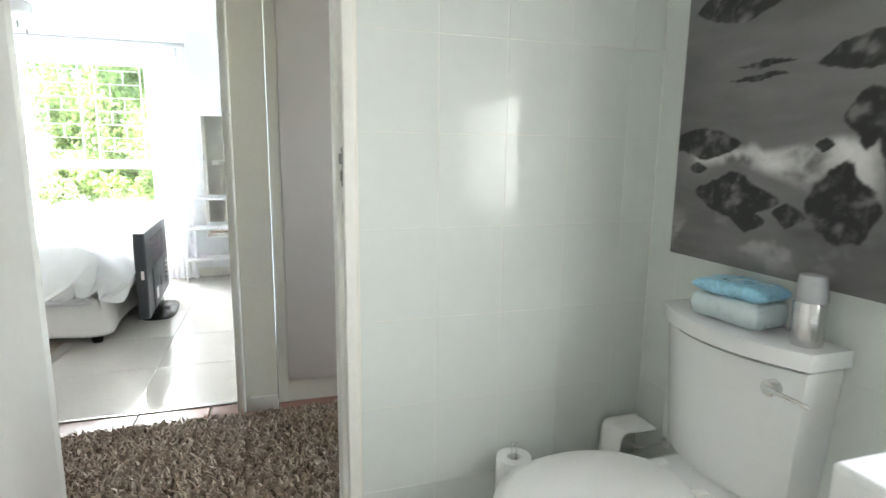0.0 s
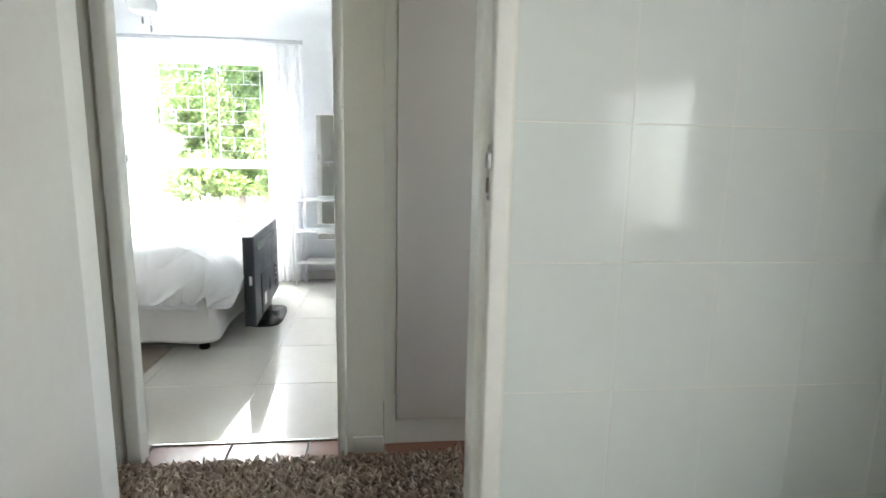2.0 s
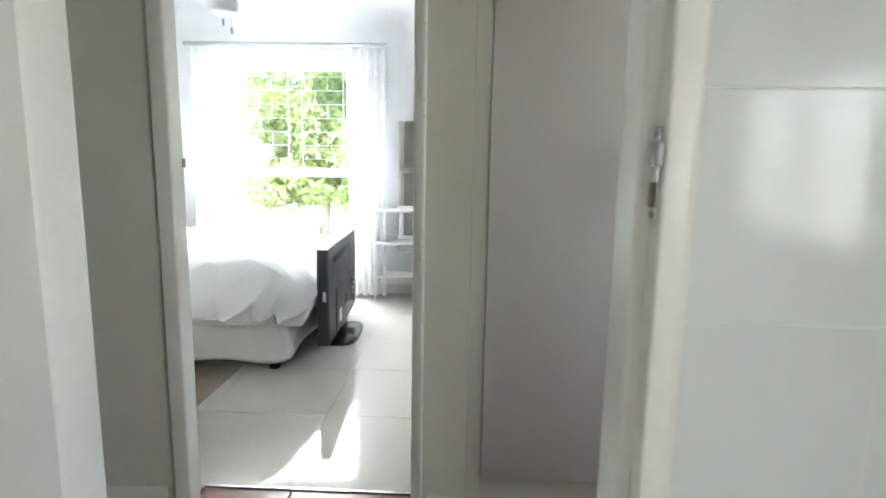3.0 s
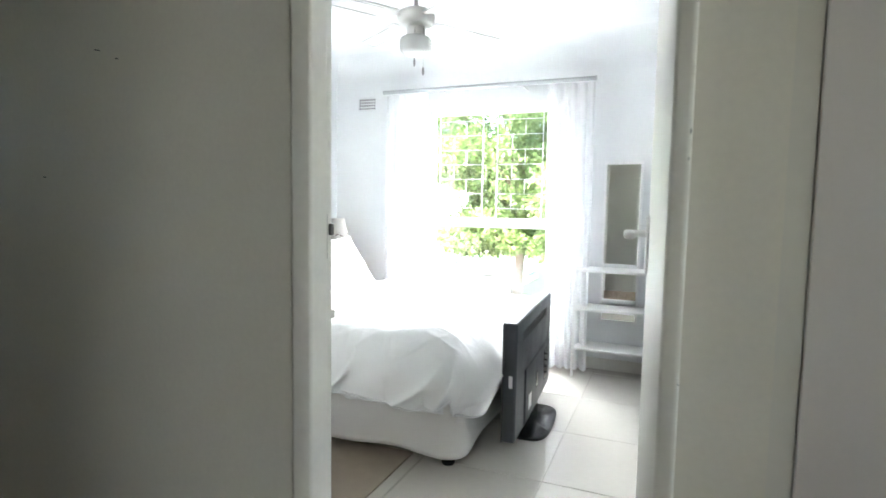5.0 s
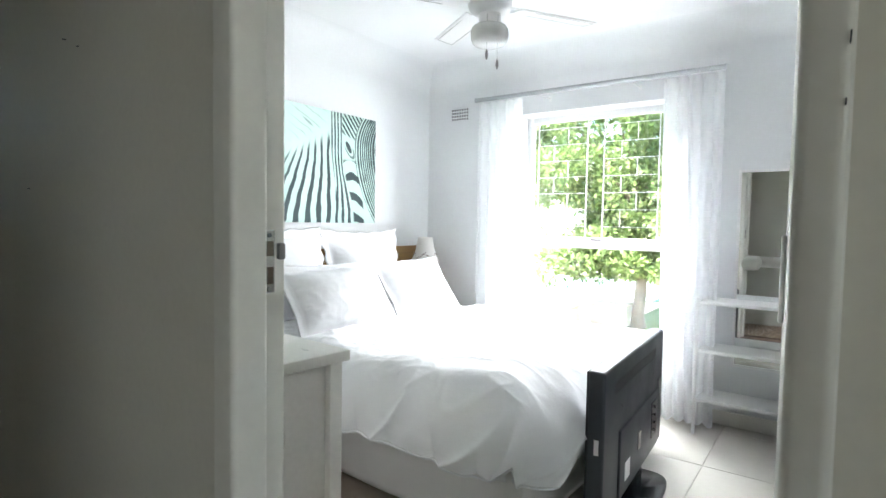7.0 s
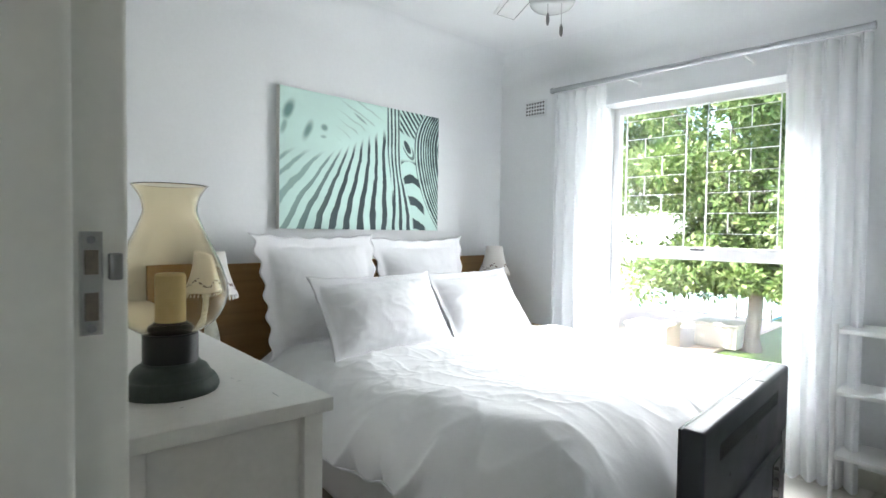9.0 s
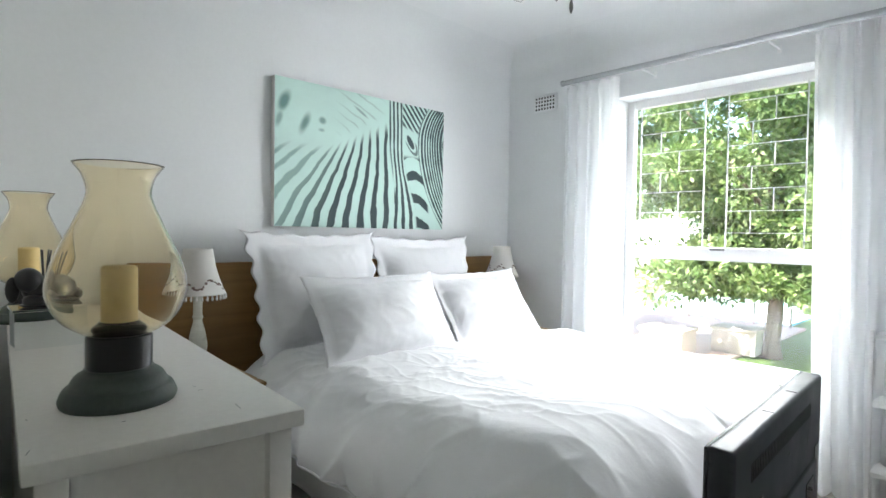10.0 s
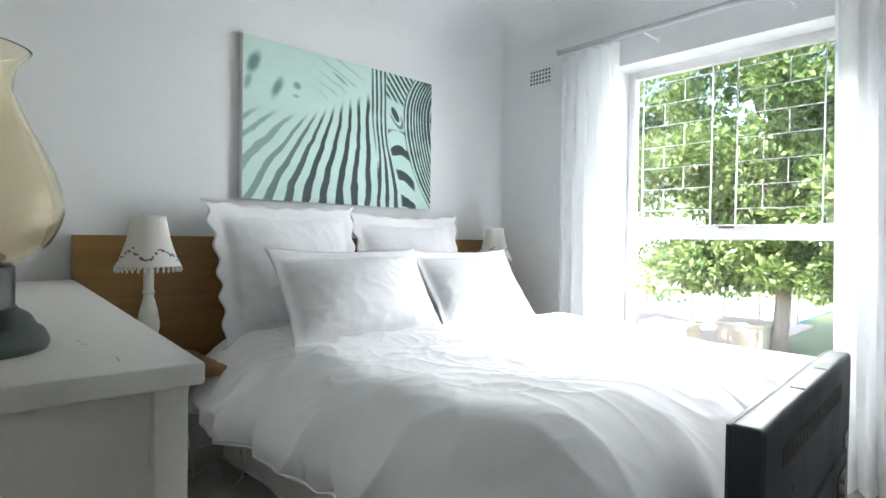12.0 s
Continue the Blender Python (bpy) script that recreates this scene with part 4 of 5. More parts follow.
box(bm, -0.425, -0.18, WIN_Y - 0.02, WIN_Y, 0.385, 0.40)
part("frame", bm, M_WHITE, mir, smooth=40)

sh = thing("shelf_unit", (-0.24, 5.6, 0), "low open white shelf unit with three shelves", "shelf")
for z in (0.80, 0.51, 0.21):
    part("shelf", B(-0.59, 0.11, 5.46, 5.715, z - 0.01, z + 0.01, bevel=0.003), M_WHITE, sh, smooth=40)
for x in (-0.605, 0.11):
    for y in (5.45, 5.69):
        part("leg", B(x, x + 0.017, y, y + 0.022, 0, 0.83, bevel=0.003), M_WHITE, sh, smooth=40)


# ---- ceiling fan ----
FX, FYY = -1.285, 4.13
fan = thing("ceiling_fan", (FX, FYY, CEIL), "white ceiling fan with four blades and a glass bowl light", "ceiling fan")
part("canopy", lathe(bmesh.new(), smooth_profile([(0.02, -0.06), (0.06, -0.04), (0.07, 0.0)], 4), (FX, FYY, CEIL), 32), M_WHITE, fan, smooth=50)
part("rod", R((FX, FYY, 2.31), (FX, FYY, 2.50), 0.014), M_WHITE, fan, smooth=40)
part("motor", lathe(bmesh.new(), smooth_profile([(0.04, 2.215), (0.085, 2.225), (0.10, 2.25), (0.10, 2.285), (0.07, 2.305), (0.02, 2.315)], 4), (FX, FYY, 0), 40), M_WHITE, fan, smooth=50)
part("light_neck", lathe(bmesh.new(), [(0.05, 2.16), (0.05, 2.215)], (FX, FYY, 0), 32), M_WHITE, fan, smooth=40)
part("bowl", lathe(bmesh.new(), smooth_profile([(0.005, 2.066), (0.05, 2.070), (0.078, 2.086), (0.086, 2.115), (0.085, 2.145), (0.072, 2.162), (0.052, 2.166)], 5), (FX, FYY, 0), 40), M_CERAMIC, fan, "white opal glass bowl", smooth=60)
for k in range(4):
    a = radians(58 + 90 * k)
    m = Matrix.Translation((FX, FYY, 2.255)) @ Matrix.Rotation(a, 4, "Z") @ Matrix.Rotation(radians(11), 4, "X")
    bm = bmesh.new()
    box(bm, 0.14, 0.56, -0.058, 0.058, -0.004, 0.004, bevel=0.0035)
    bmesh.ops.transform(bm, matrix=m, verts=bm.verts)
    blade = part("blade", bm, M_WHITE, fan, smooth=40)
    bm = bmesh.new()
    box(bm, 0.08, 0.20, -0.016, 0.016, 0.0045, 0.009, bevel=0.002)
    bmesh.ops.transform(bm, matrix=m, verts=bm.verts)
    part("blade_arm", bm, M_WHITE, blade)
    bm = bmesh.new()
    for y in (-0.045, 0.041):
        box(bm, 0.22, 0.545, y, y + 0.003, -0.0055, -0.0035)
    box(bm, 0.545, 0.548, -0.045, 0.044, -0.0055, -0.0035)
    bmesh.ops.transform(bm, matrix=m, verts=bm.verts)
    part("trim_line", bm, M_STEEL, blade)
for dx, dy, z in ((0.02, -0.055, 2.04), (0.055, -0.02, 2.00)):
    part("pull_chain", R((FX + dx, FYY + dy, z), (FX + dx, FYY + dy, 2.2), 0.0015, 6), M_STEEL, fan)
    part("pull_knob", lathe(bmesh.new(), [(0.002, 0.0), (0.006, -0.012), (0.007, -0.03), (0.003, -0.045)], (FX + dx, FYY + dy, z), 10), M_DARKSTEEL, fan, smooth=60)


# ---- hall cupboard ----
cup = thing("cupboard", (0.98, 2.85, 0), "tall built-in hall cupboard with flat grey-white doors", "cupboard")
part("frame", B(0.207, 0.256, 2.548, 2.60, 0.0, 2.318), M_GLOSSPAINT, cup)
part("kick_board", B(0.257, 2.19, 2.55, 2.60, 0.0, 0.113), M_GLOSSPAINT, cup, smooth=40)
part("body", B(0.21, 2.19, 2.60, 3.16, 0.0, 2.315), M_CUPB, cup)
CUPX = [(0.259, 0.738), (0.742, 1.22), (1.224, 1.70), (1.704, 2.18)]
for i, (xa, xb) in enumerate(CUPX):
    d = part("door", B(xa, xb, 2.534, 2.552, 0.118, 2.31, bevel=0.002), M_CUPB, cup, smooth=40)
    hx = xb - 0.045 if i % 2 == 0 else xa + 0.03
    bm = R((hx, 2.50, 1.10), (hx, 2.50, 1.295), 0.006, 14)
    for z in (1.135, 1.26):
        rod(bm, (hx, 2.50, z), (hx, 2.534, z), 0.0045)
    part("handle", bm, M_STEEL, d, "brushed steel bar handle", smooth=40)
    if i % 2:
        bm = R((xa + 0.022, 2.526, 1.075), (xa + 0.022, 2.535, 1.075), 0.010)
        box(bm, xa + 0.016, xa + 0.028, 2.50, 2.526, 1.072, 1.078)
        part("key", bm, M_DARKSTEEL, d, "small key in its lock")

# ---- bathroom ----
toilet = thing("toilet", (1.2, 0.95, 0), "white ceramic close-coupled toilet with its lid down", "toilet")


def bowed(y0, y1, back, ends, mid, z0, z1, scale_top=1.0, bevel=0.0):
    """A block with a bowed front: plan points from one end round the front."""
    bm = bmesh.new()
    n = 18
    plan = [(back, y0)]
    for k in range(n + 1):
        t = k / n
        plan.append((ends - (ends - mid) * (1 - (2 * t - 1) ** 2), y0 + (y1 - y0) * t))
    plan.append((back, y1))
    cy = (y0 + y1) / 2
    lo = [bm.verts.new((back + (x - back) * scale_top, cy + (y - cy) * scale_top, z0)) for x, y in plan]
    hi = [bm.verts.new((x, y, z1)) for x, y in plan]
    m = len(plan)
    for k in range(m):
        bm.faces.new((lo[k], lo[(k + 1) % m], hi[(k + 1) % m], hi[k]))
    bm.faces.new(hi)
    bm.faces.new(lo[::-1])
    if bevel:
        es = [e for e in bm.edges if len(e.link_faces) == 2 and e.calc_face_angle() > 0.9]
        bmesh.ops.bevel(bm, geom=es, offset=bevel, segments=3, affect="EDGES", profile=0.5)
    return bm


cistern = part("cistern", bowed(0.715, 1.165, 1.458, 1.345, 1.275, 0.395, 0.760, 0.90, 0.02), M_CERAMIC, toilet, smooth=50)
part("cistern_lid", bowed(0.70, 1.18, 1.459, 1.335, 1.262, 0.771, 0.812, 1.0, 0.012), M_CERAMIC, cistern, smooth=50)
bm = R((1.272, 0.73, 0.734), (1.25, 0.73, 0.734), 0.019, 20)
box(bm, 1.244, 1.252, 0.63, 0.74, 0.727, 0.739, bevel=0.004)
part("flush_lever", bm, M_CHROME, cistern, "chrome flush lever", smooth=50)


def oval(cx, cy, rx, ry, z, k=36):
    return [(cx + (rx * math.cos(2 * math.pi * i / k)) * (1.0 if math.cos(2 * math.pi * i / k) < 0 else 0.85), cy + ry * math.sin(2 * math.pi * i / k), z) for i in range(k)]


def stack(rings, cap=True):
    bm = bmesh.new()
    rows = [[bm.verts.new(p) for p in r] for r in rings]
    for a, b in zip(rows, rows[1:]):
        for k in range(len(a)):
            bm.faces.new((a[k], a[(k + 1) % len(a)], b[(k + 1) % len(b)], b[k]))
    if cap:
        bm.faces.new(rows[0][::-1])
        bm.faces.new(rows[-1])
    return bm


part("bowl", stack([oval(1.08, 0.94, 0.20, 0.12, 0.0), oval(1.08, 0.94, 0.19, 0.11, 0.04), oval(1.06, 0.94, 0.20, 0.115, 0.16), oval(1.0, 0.94, 0.25, 0.16, 0.30), oval(0.985, 0.94, 0.275, 0.185, 0.345), oval(0.985, 0.94, 0.275, 0.185, 0.36)]), M_CERAMIC, toilet, smooth=60)
part("shelf", B(1.16, 1.455, 0.82, 1.06, 0.30, 0.394, bevel=0.03, seg=4), M_CERAMIC, toilet, smooth=60)
lid = part("seat_lid", stack([oval(0.99, 0.94, 0.285, 0.195, 0.365), oval(0.99, 0.94, 0.292, 0.20, 0.378), oval(0.99, 0.94, 0.285, 0.196, 0.395), oval(0.99, 0.94, 0.25, 0.17, 0.406), oval(0.99, 0.94, 0.12, 0.08, 0.412)]), M_PLASTIC, toilet, "white plastic toilet lid", smooth=70)
for y in (0.865, 1.015):
    part("hinge", B(1.205, 1.25, y - 0.016, y + 0.016, 0.36, 0.40, bevel=0.009, seg=3), M_PLASTIC, lid, smooth=60)


def soft_pack(name, at, sx, sy, sz, turn, mat, label, crimp, seed):
    """A plump film pack with flat sealed ends."""
    bm = bmesh.new()

    def f(side):
        def g(u, v):
            a, b = 2 * u - 1, 2 * v - 1
            h = max(0, 1 - abs(a) ** 7) ** 0.4 * max(0, 1 - abs(b) ** (4.5 if crimp else 9)) ** (0.7 if crimp else 0.35)
            z = sz / 2 + side * (sz / 2 * h) + 0.004 * noise.noise((a * 3, b * 3, seed + side)) * h
            return (a * sx / 2, b * sy / 2 * (1 - 0.06 * (1 - h)), max(0.0, z))
        return g
    sheet(bm, f(1), 26, 20)
    sheet(bm, f(-1), 26, 20)
    bmesh.ops.remove_doubles(bm, verts=bm.verts, dist=0.002)
    t = thing(name, at, label, "wipes pack")
    ob = link("film", bm, mat, 180)
    ob.parent = t
    ORG[ob] = ORG[t]
    t.matrix_basis = pose(*at, 0, 0, turn)
    return t


soft_pack("wipes_pack", (1.395, 0.965, 0.810), 0.135, 0.215, 0.068, 6, M_WHITEPACK, "pale wrapped pack of wipes on the cistern", False, 1)
wp = soft_pack("wipes_pack", (1.395, 0.965, 0.876), 0.12, 0.23, 0.042, 10, M_BLUEPACK, "light blue film pack of wipes on another pack", True, 5)
for y, w in ((0.012, 0.022), (0.0, 0.03), (-0.012, 0.02)):
    bm = B(-0.045, -0.038, y - 0.004, y + 0.004, 0.0345, 0.0355)
    ob = link("print_bar", bm, M_INK)
    ob.parent = wp
label_bm = B(-0.02, 0.03, -0.07, 0.02, 0.0385, 0.0415, bevel=0.001)
ob = link("print_panel", label_bm, M_WHITEPACK)
ob.parent = wp

can = thing("spray_can", (1.385, 0.76, 0.812), "brushed metal spray can with a milky cap, on the cistern", "spray can")
part("body", lathe(bmesh.new(), [(0.033, 0.0), (0.0345, 0.004), (0.0345, 0.098), (0.031, 0.106)], (1.385, 0.76, 0.813), 32), M_STEEL, can, smooth=40)
part("cap", lathe(bmesh.new(), smooth_profile([(0.034, 0.104), (0.033, 0.125), (0.029, 0.158), (0.026, 0.165), (0.004, 0.166)], 3), (1.385, 0.76, 0.813), 32), M_CLEARPLASTIC, can, "milky plastic cap", smooth=50)

st = thing("paper_stand", (0.918, 1.31, 0), "chrome wire stand holding a spare toilet roll", "toilet roll stand")
part("base", lathe(bmesh.new(), [(0.07, 0), (0.07, 0.008), (0.05, 0.012)], (0.918, 1.31, 0), 28), M_CHROME, st, smooth=40)
wire("stem", [(0.912, 1.31, 0.01), (0.912, 1.31, 0.30), (0.908, 1.31, 0.335), (0.918, 1.31, 0.345), (0.928, 1.31, 0.335), (0.924, 1.31, 0.30), (0.924, 1.31, 0.01)], 0.003, M_CHROME, st)
for z in (0.09, 0.195):
    roll = thing("toilet_roll", (0.918, 1.31, z), "white toilet paper roll on a wire stand", "toilet roll", "spare toilet rolls")
    part("paper", lathe(bmesh.new(), [(0.055, 0), (0.056, 0.005), (0.056, 0.095), (0.055, 0.1), (0.021, 0.1), (0.021, 0.0), (0.055, 0.0)], (0.918, 1.31, z), 36, close=False), M_PAPER, roll, smooth=50)

hold = thing("paper_holder", (1.40, 1.33, 0.3), "chrome wall holder with a toilet roll and loose sheet", "toilet roll holder")
part("roll", lathe(bmesh.new(), [(0.02, -0.05), (0.05, -0.05), (0.051, -0.045), (0.051, 0.045), (0.05, 0.05), (0.02, 0.05)], (0, 0, 0), 32), M_PAPER, hold, "white paper roll", smooth=50).matrix_basis = Matrix.Translation((-0.055 + 1.40 - 1.40, 0.0, -0.02)) @ Matrix.Rotation(radians(90), 4, "X")


def loose(u, v):
    """One sheet that lies over the roll, bends at the front and hangs down."""
    s, r = v * 0.345, 0.028
    wave = 0.004 * noise.noise((u * 3, v * 4, 2))
    if s < 0.11:
        x, z = 1.425 - s, 0.336
    elif s < 0.11 + r * 1.5708:
        a = (s - 0.11) / r
        x, z = 1.315 - r * math.sin(a), 0.336 - r * (1 - math.cos(a))
    else:
        x, z = 1.315 - r - 0.01 * math.sin((s - 0.15) * 9), 0.336 - r - (s - 0.11 - r * 1.5708)
    return (x + wave, 1.270 + u * 0.115, z + wave)


ob = part("loose_sheet", sheet(bmesh.new(), loose, 8, 40), M_PAPER, hold, smooth=80)
ob.modifiers.new("thick", "SOLIDIFY").thickness = 0.003
wire("arm", [(1.458, 1.25, 0.29), (1.40, 1.25, 0.29), (1.345, 1.25, 0.285), (1.345, 1.30, 0.28), (1.345, 1.38, 0.28)], 0.005, M_CHROME, hold)
part("rosette", R((1.458, 1.25, 0.29), (1.446, 1.25, 0.29), 0.02, 20), M_CHROME, hold, smooth=40)

basin = thing("wash_basin", (1.2, 0.1, 0.75), "white ceramic wash basin fixed to the wall", "wash basin")
bm = bmesh.new()
box(bm, 0.95, 1.458, -0.15, 0.37, 0.74, 0.82, bevel=0.012, seg=3)
part("rim", bm, M_CERAMIC, basin, smooth=50)
part("bowl", stack([oval(1.2, 0.1, 0.1, 0.1, 0.60), oval(1.2, 0.1, 0.18, 0.18, 0.66), oval(1.2, 0.1, 0.22, 0.22, 0.739)]), M_CERAMIC, basin, smooth=60)
part("pedestal", lathe(bmesh.new(), smooth_profile([(0.11, 0), (0.085, 0.1), (0.075, 0.4), (0.1, 0.62)], 4), (1.25, 0.1, 0), 28), M_CERAMIC, basin, smooth=60)


# ---- pictures ----
def canvas(name, corner, wide, high, across, up, normal, nu, nv, colour_at, label, depth, mat):
    """A stretched canvas; colour_at(u, v) gives the printed colour, u to the right and v upwards."""
    t = thing(name, corner, label, "picture")
    a, b, n = Vector(across), Vector(up), Vector(normal)
    vs = [a * (wide * i / nu) + b * (high * j / nv) + n * depth for i in range(nu + 1) for j in range(nv + 1)]
    fs = [(i * (nv + 1) + j, (i + 1) * (nv + 1) + j, (i + 1) * (nv + 1) + j + 1, i * (nv + 1) + j + 1) for i in range(nu) for j in range(nv)]
    me = bpy.data.meshes.new("print")
    me.from_pydata([tuple(v) for v in vs], [], fs)
    col = me.color_attributes.new("print", "FLOAT_COLOR", "POINT")
    uu, vv = np.meshgrid(np.linspace(0, 1, nu + 1), np.linspace(0, 1, nv + 1), indexing="ij")
    rgb = colour_at(uu.ravel(), vv.ravel())
    col.data.foreach_set("color", np.concatenate([rgb, np.ones((len(rgb), 1))], 1).astype(np.float32).ravel())
    me.materials.append(mat)
    ob = new("print", me)
    ob.parent = t
    bm = bmesh.new()
    c0, c1 = Vector((0, 0, 0)), a * wide + b * high + n * (depth - 0.001)
    lo = [min(p, q) for p, q in zip(c0, c1)]
    hi = [max(p, q) for p, q in zip(c0, c1)]
    box(bm, lo[0], hi[0], lo[1], hi[1], lo[2], hi[2])
    ob = link("stretcher", bm, M_PLASTIC)
    ob.parent = t
    return t


def fbm(x, y, seed, octaves=5):
    """Value noise summed over octaves, for arrays."""
    out, amp, f = np.zeros_like(x), 0.5, 1.0
    rs = np.random.RandomState(seed)
    for o in range(octaves):
        g = rs.rand(64, 64)
        xi, yi = np.floor(x * f).astype(int), np.floor(y * f).astype(int)
        fx, fy = x * f - xi, y * f - yi
        fx, fy = fx * fx * (3 - 2 * fx), fy * fy * (3 - 2 * fy)
        s = lambda i, j: g[i % 64, j % 64]
        out += amp * ((s(xi, yi) * (1 - fx) + s(xi + 1, yi) * fx) * (1 - fy) + (s(xi, yi + 1) * (1 - fx) + s(xi + 1, yi + 1) * fx) * fy)
        amp, f = amp * 0.5, f * 2.03
    return out


def soft(a, lo, hi):
    t = np.clip((a - lo) / (hi - lo), 0, 1)
    return t * t * (3 - 2 * t)


def stripes(u, v):
    """Mint canvas: a fan of dark stripes that falls from a pale crest, a bundle of fine upright lines, a field of
    broad bars, and close wavy stripes along one edge."""
    n1, n2, n3 = fbm(u * 4, v * 4, 3) - 0.5, fbm(u * 9, v * 9, 4) - 0.5, fbm(u * 22, v * 14, 6) - 0.5
    # fan: every stripe runs from its place on the crest to a place twice as far out on the lower edge
    crest = 0.61 + 0.9 * np.maximum(u - 0.25, 0) ** 1.25 + 0.04 * n1
    h = np.clip((crest - v) / crest, 0, 1)
    w = h ** 0.78
    top = (u + 0.594 * w + 0.015 * n1) / (1 - w + 1.98 * w)
    phase = np.where(top > 0.3, 24 * (top - 0.3), 15 * (top - 0.3)) + 0.5 * n1
    slow = fbm(phase * 0.55 + 7, h * 0.8, 12, 2)
    edge = 0.62 - 0.75 * h ** 0.9 * (0.25 + slow) + 0.9 * n3 * 0.25
    blur = 0.10 + 0.38 * soft(0.42 - top, 0.0, 0.3)
    fan = soft(np.sin(2 * np.pi * phase), edge - blur, edge + blur) * soft(h, 0.02, 0.16) * (0.62 + 0.38 * soft(top, 0.25, 0.45))
    # blurred spots and faint streaks above the crest
    far = np.zeros_like(u)
    for cu, cv, a, b, lean, k in ((0.045, 0.84, 0.028, 0.075, -0.35, 0.9), (0.02, 0.72, 0.018, 0.06, -0.3, 0.6), (0.145, 0.72, 0.026, 0.085, -0.4, 0.85), (0.235, 0.755, 0.022, 0.03, 0.1, 0.75), (0.23, 0.685, 0.02, 0.015, 0, 0.5), (0.45, 0.865, 0.05, 0.012, -0.6, 0.5)):
        x, y = u - cu + lean * (cv - v) * -0.6, v - cv + (0.9 * (u - cu) if cu > 0.4 else 0)
        far = np.maximum(far, k * soft(1.25 - np.hypot(x / a, y / b) + 0.9 * n1, 0.0, 0.9))
    far = np.maximum(far, 0.28 * soft(np.sin(70 * (v + 0.8 * u) + 9 * n1), 0.75, 1.0) * soft(u, 0.28, 0.4) * soft(v - crest, 0.0, 0.05) * soft(0.62 - u, 0, 0.1))
    # fine upright lines that spread towards the lower edge
    line = 0.665 + 0.05 * soft(0.75 - v, 0, 0.6)
    spread = 1 + 1.3 * soft(0.5 - v, 0, 0.5)
    fine = np.sin((u - line) / spread * 2 * np.pi * 41 + 4 * n1 + 1.2 * np.sin(v * 6))
    fine = soft(fine, -0.05 + 0.8 * n3, 0.35 + 0.8 * n3)
    # field with an almond-shaped spot and broad bowed bars below it
    ex = (u - 0.79 - 0.07 * (0.5 - v)) / 0.075
    bars_ = np.sin((v * 5.4 + 0.30 * ex * ex + 0.10 * ex + 0.5 * n1) * 2 * np.pi - 0.95)
    field = soft(bars_, 0.20 + 0.9 * n3, 0.42 + 0.9 * n3) * soft(0.60 - v, 0, 0.04) * soft(1.15 - np.abs(ex), 0.0, 0.2)
    rx, ry = (u - 0.763) + 0.35 * (v - 0.70), (v - 0.70)
    spot = np.hypot(rx / 0.018, ry / 0.052)
    field = np.maximum(field, soft(1.15 - spot, 0, 0.25))
    field = np.maximum(field, 0.8 * soft(0.35 - np.abs(spot - 1.75), 0, 0.2) * soft(0.72 - v, 0, 0.05))
    # close wavy stripes along the edge
    bend = np.where(v < 0.72, 0.36 * (0.72 - v) ** 2, 0.95 * (v - 0.72) ** 2)
    close = np.sin((u - bend + 0.010 * n1) * 2 * np.pi * (20 + 5 * soft(u - bend, 0.80, 1.0)) + 1.5 * n1)
    thick = -0.3 - 0.6 * soft(u, 0.86, 1.0) * soft(v, 0.3, 0.8)
    close = soft(close, thick - 0.2 + n3, thick + 0.2 + n3)
    brow = np.sin((u + 0.55 * (v - 0.75) - 0.72) * 2 * np.pi * 30 + 2 * n1)
    brow = soft(brow, -0.2 + n3, 0.2 + n3)
    in_line = soft(u - line + 0.045, -0.008, 0.008)
    in_field = soft(u - line - 0.042 * spread, -0.008, 0.008)
    in_close = soft(u - 0.815 - bend, -0.006, 0.006)
    in_brow = soft(v - 0.79 + 0.4 * (u - 0.75), 0.0, 0.03) * (1 - in_close)
    dark = fan * (1 - in_line) + fine * in_line
    dark = dark * (1 - in_field) + (field * (1 - in_brow) + brow * in_brow) * in_field
    dark = dark * (1 - in_close) + close * in_close
    dark = np.clip(np.maximum(dark, far * (1 - in_line)), 0, 1)
    light = np.array([0.56, 0.76, 0.70]) * (0.95 + 0.12 * n2[:, None])
    ink = np.array([0.042, 0.07, 0.075])
    mid = np.array([0.12, 0.27, 0.25])
    tint = np.clip(1 - soft(top, 0.22, 0.42), 0, 1)[:, None] * (1 - in_line[:, None])
    d = dark[:, None]
    return light * (1 - d) + (ink * (1 - tint * 0.7) + mid * tint * 0.7) * d


M_CANVAS = painted("striped_canvas_print", "print", 0.75)
canvas("picture", (-2.859, 3.83, 1.237), 1.19, 0.776, (0, 1, 0), (0, 0, 1), (1, 0, 0), 440, 280, stripes, "mint green canvas print with dark curved stripes", 0.038, M_CANVAS)


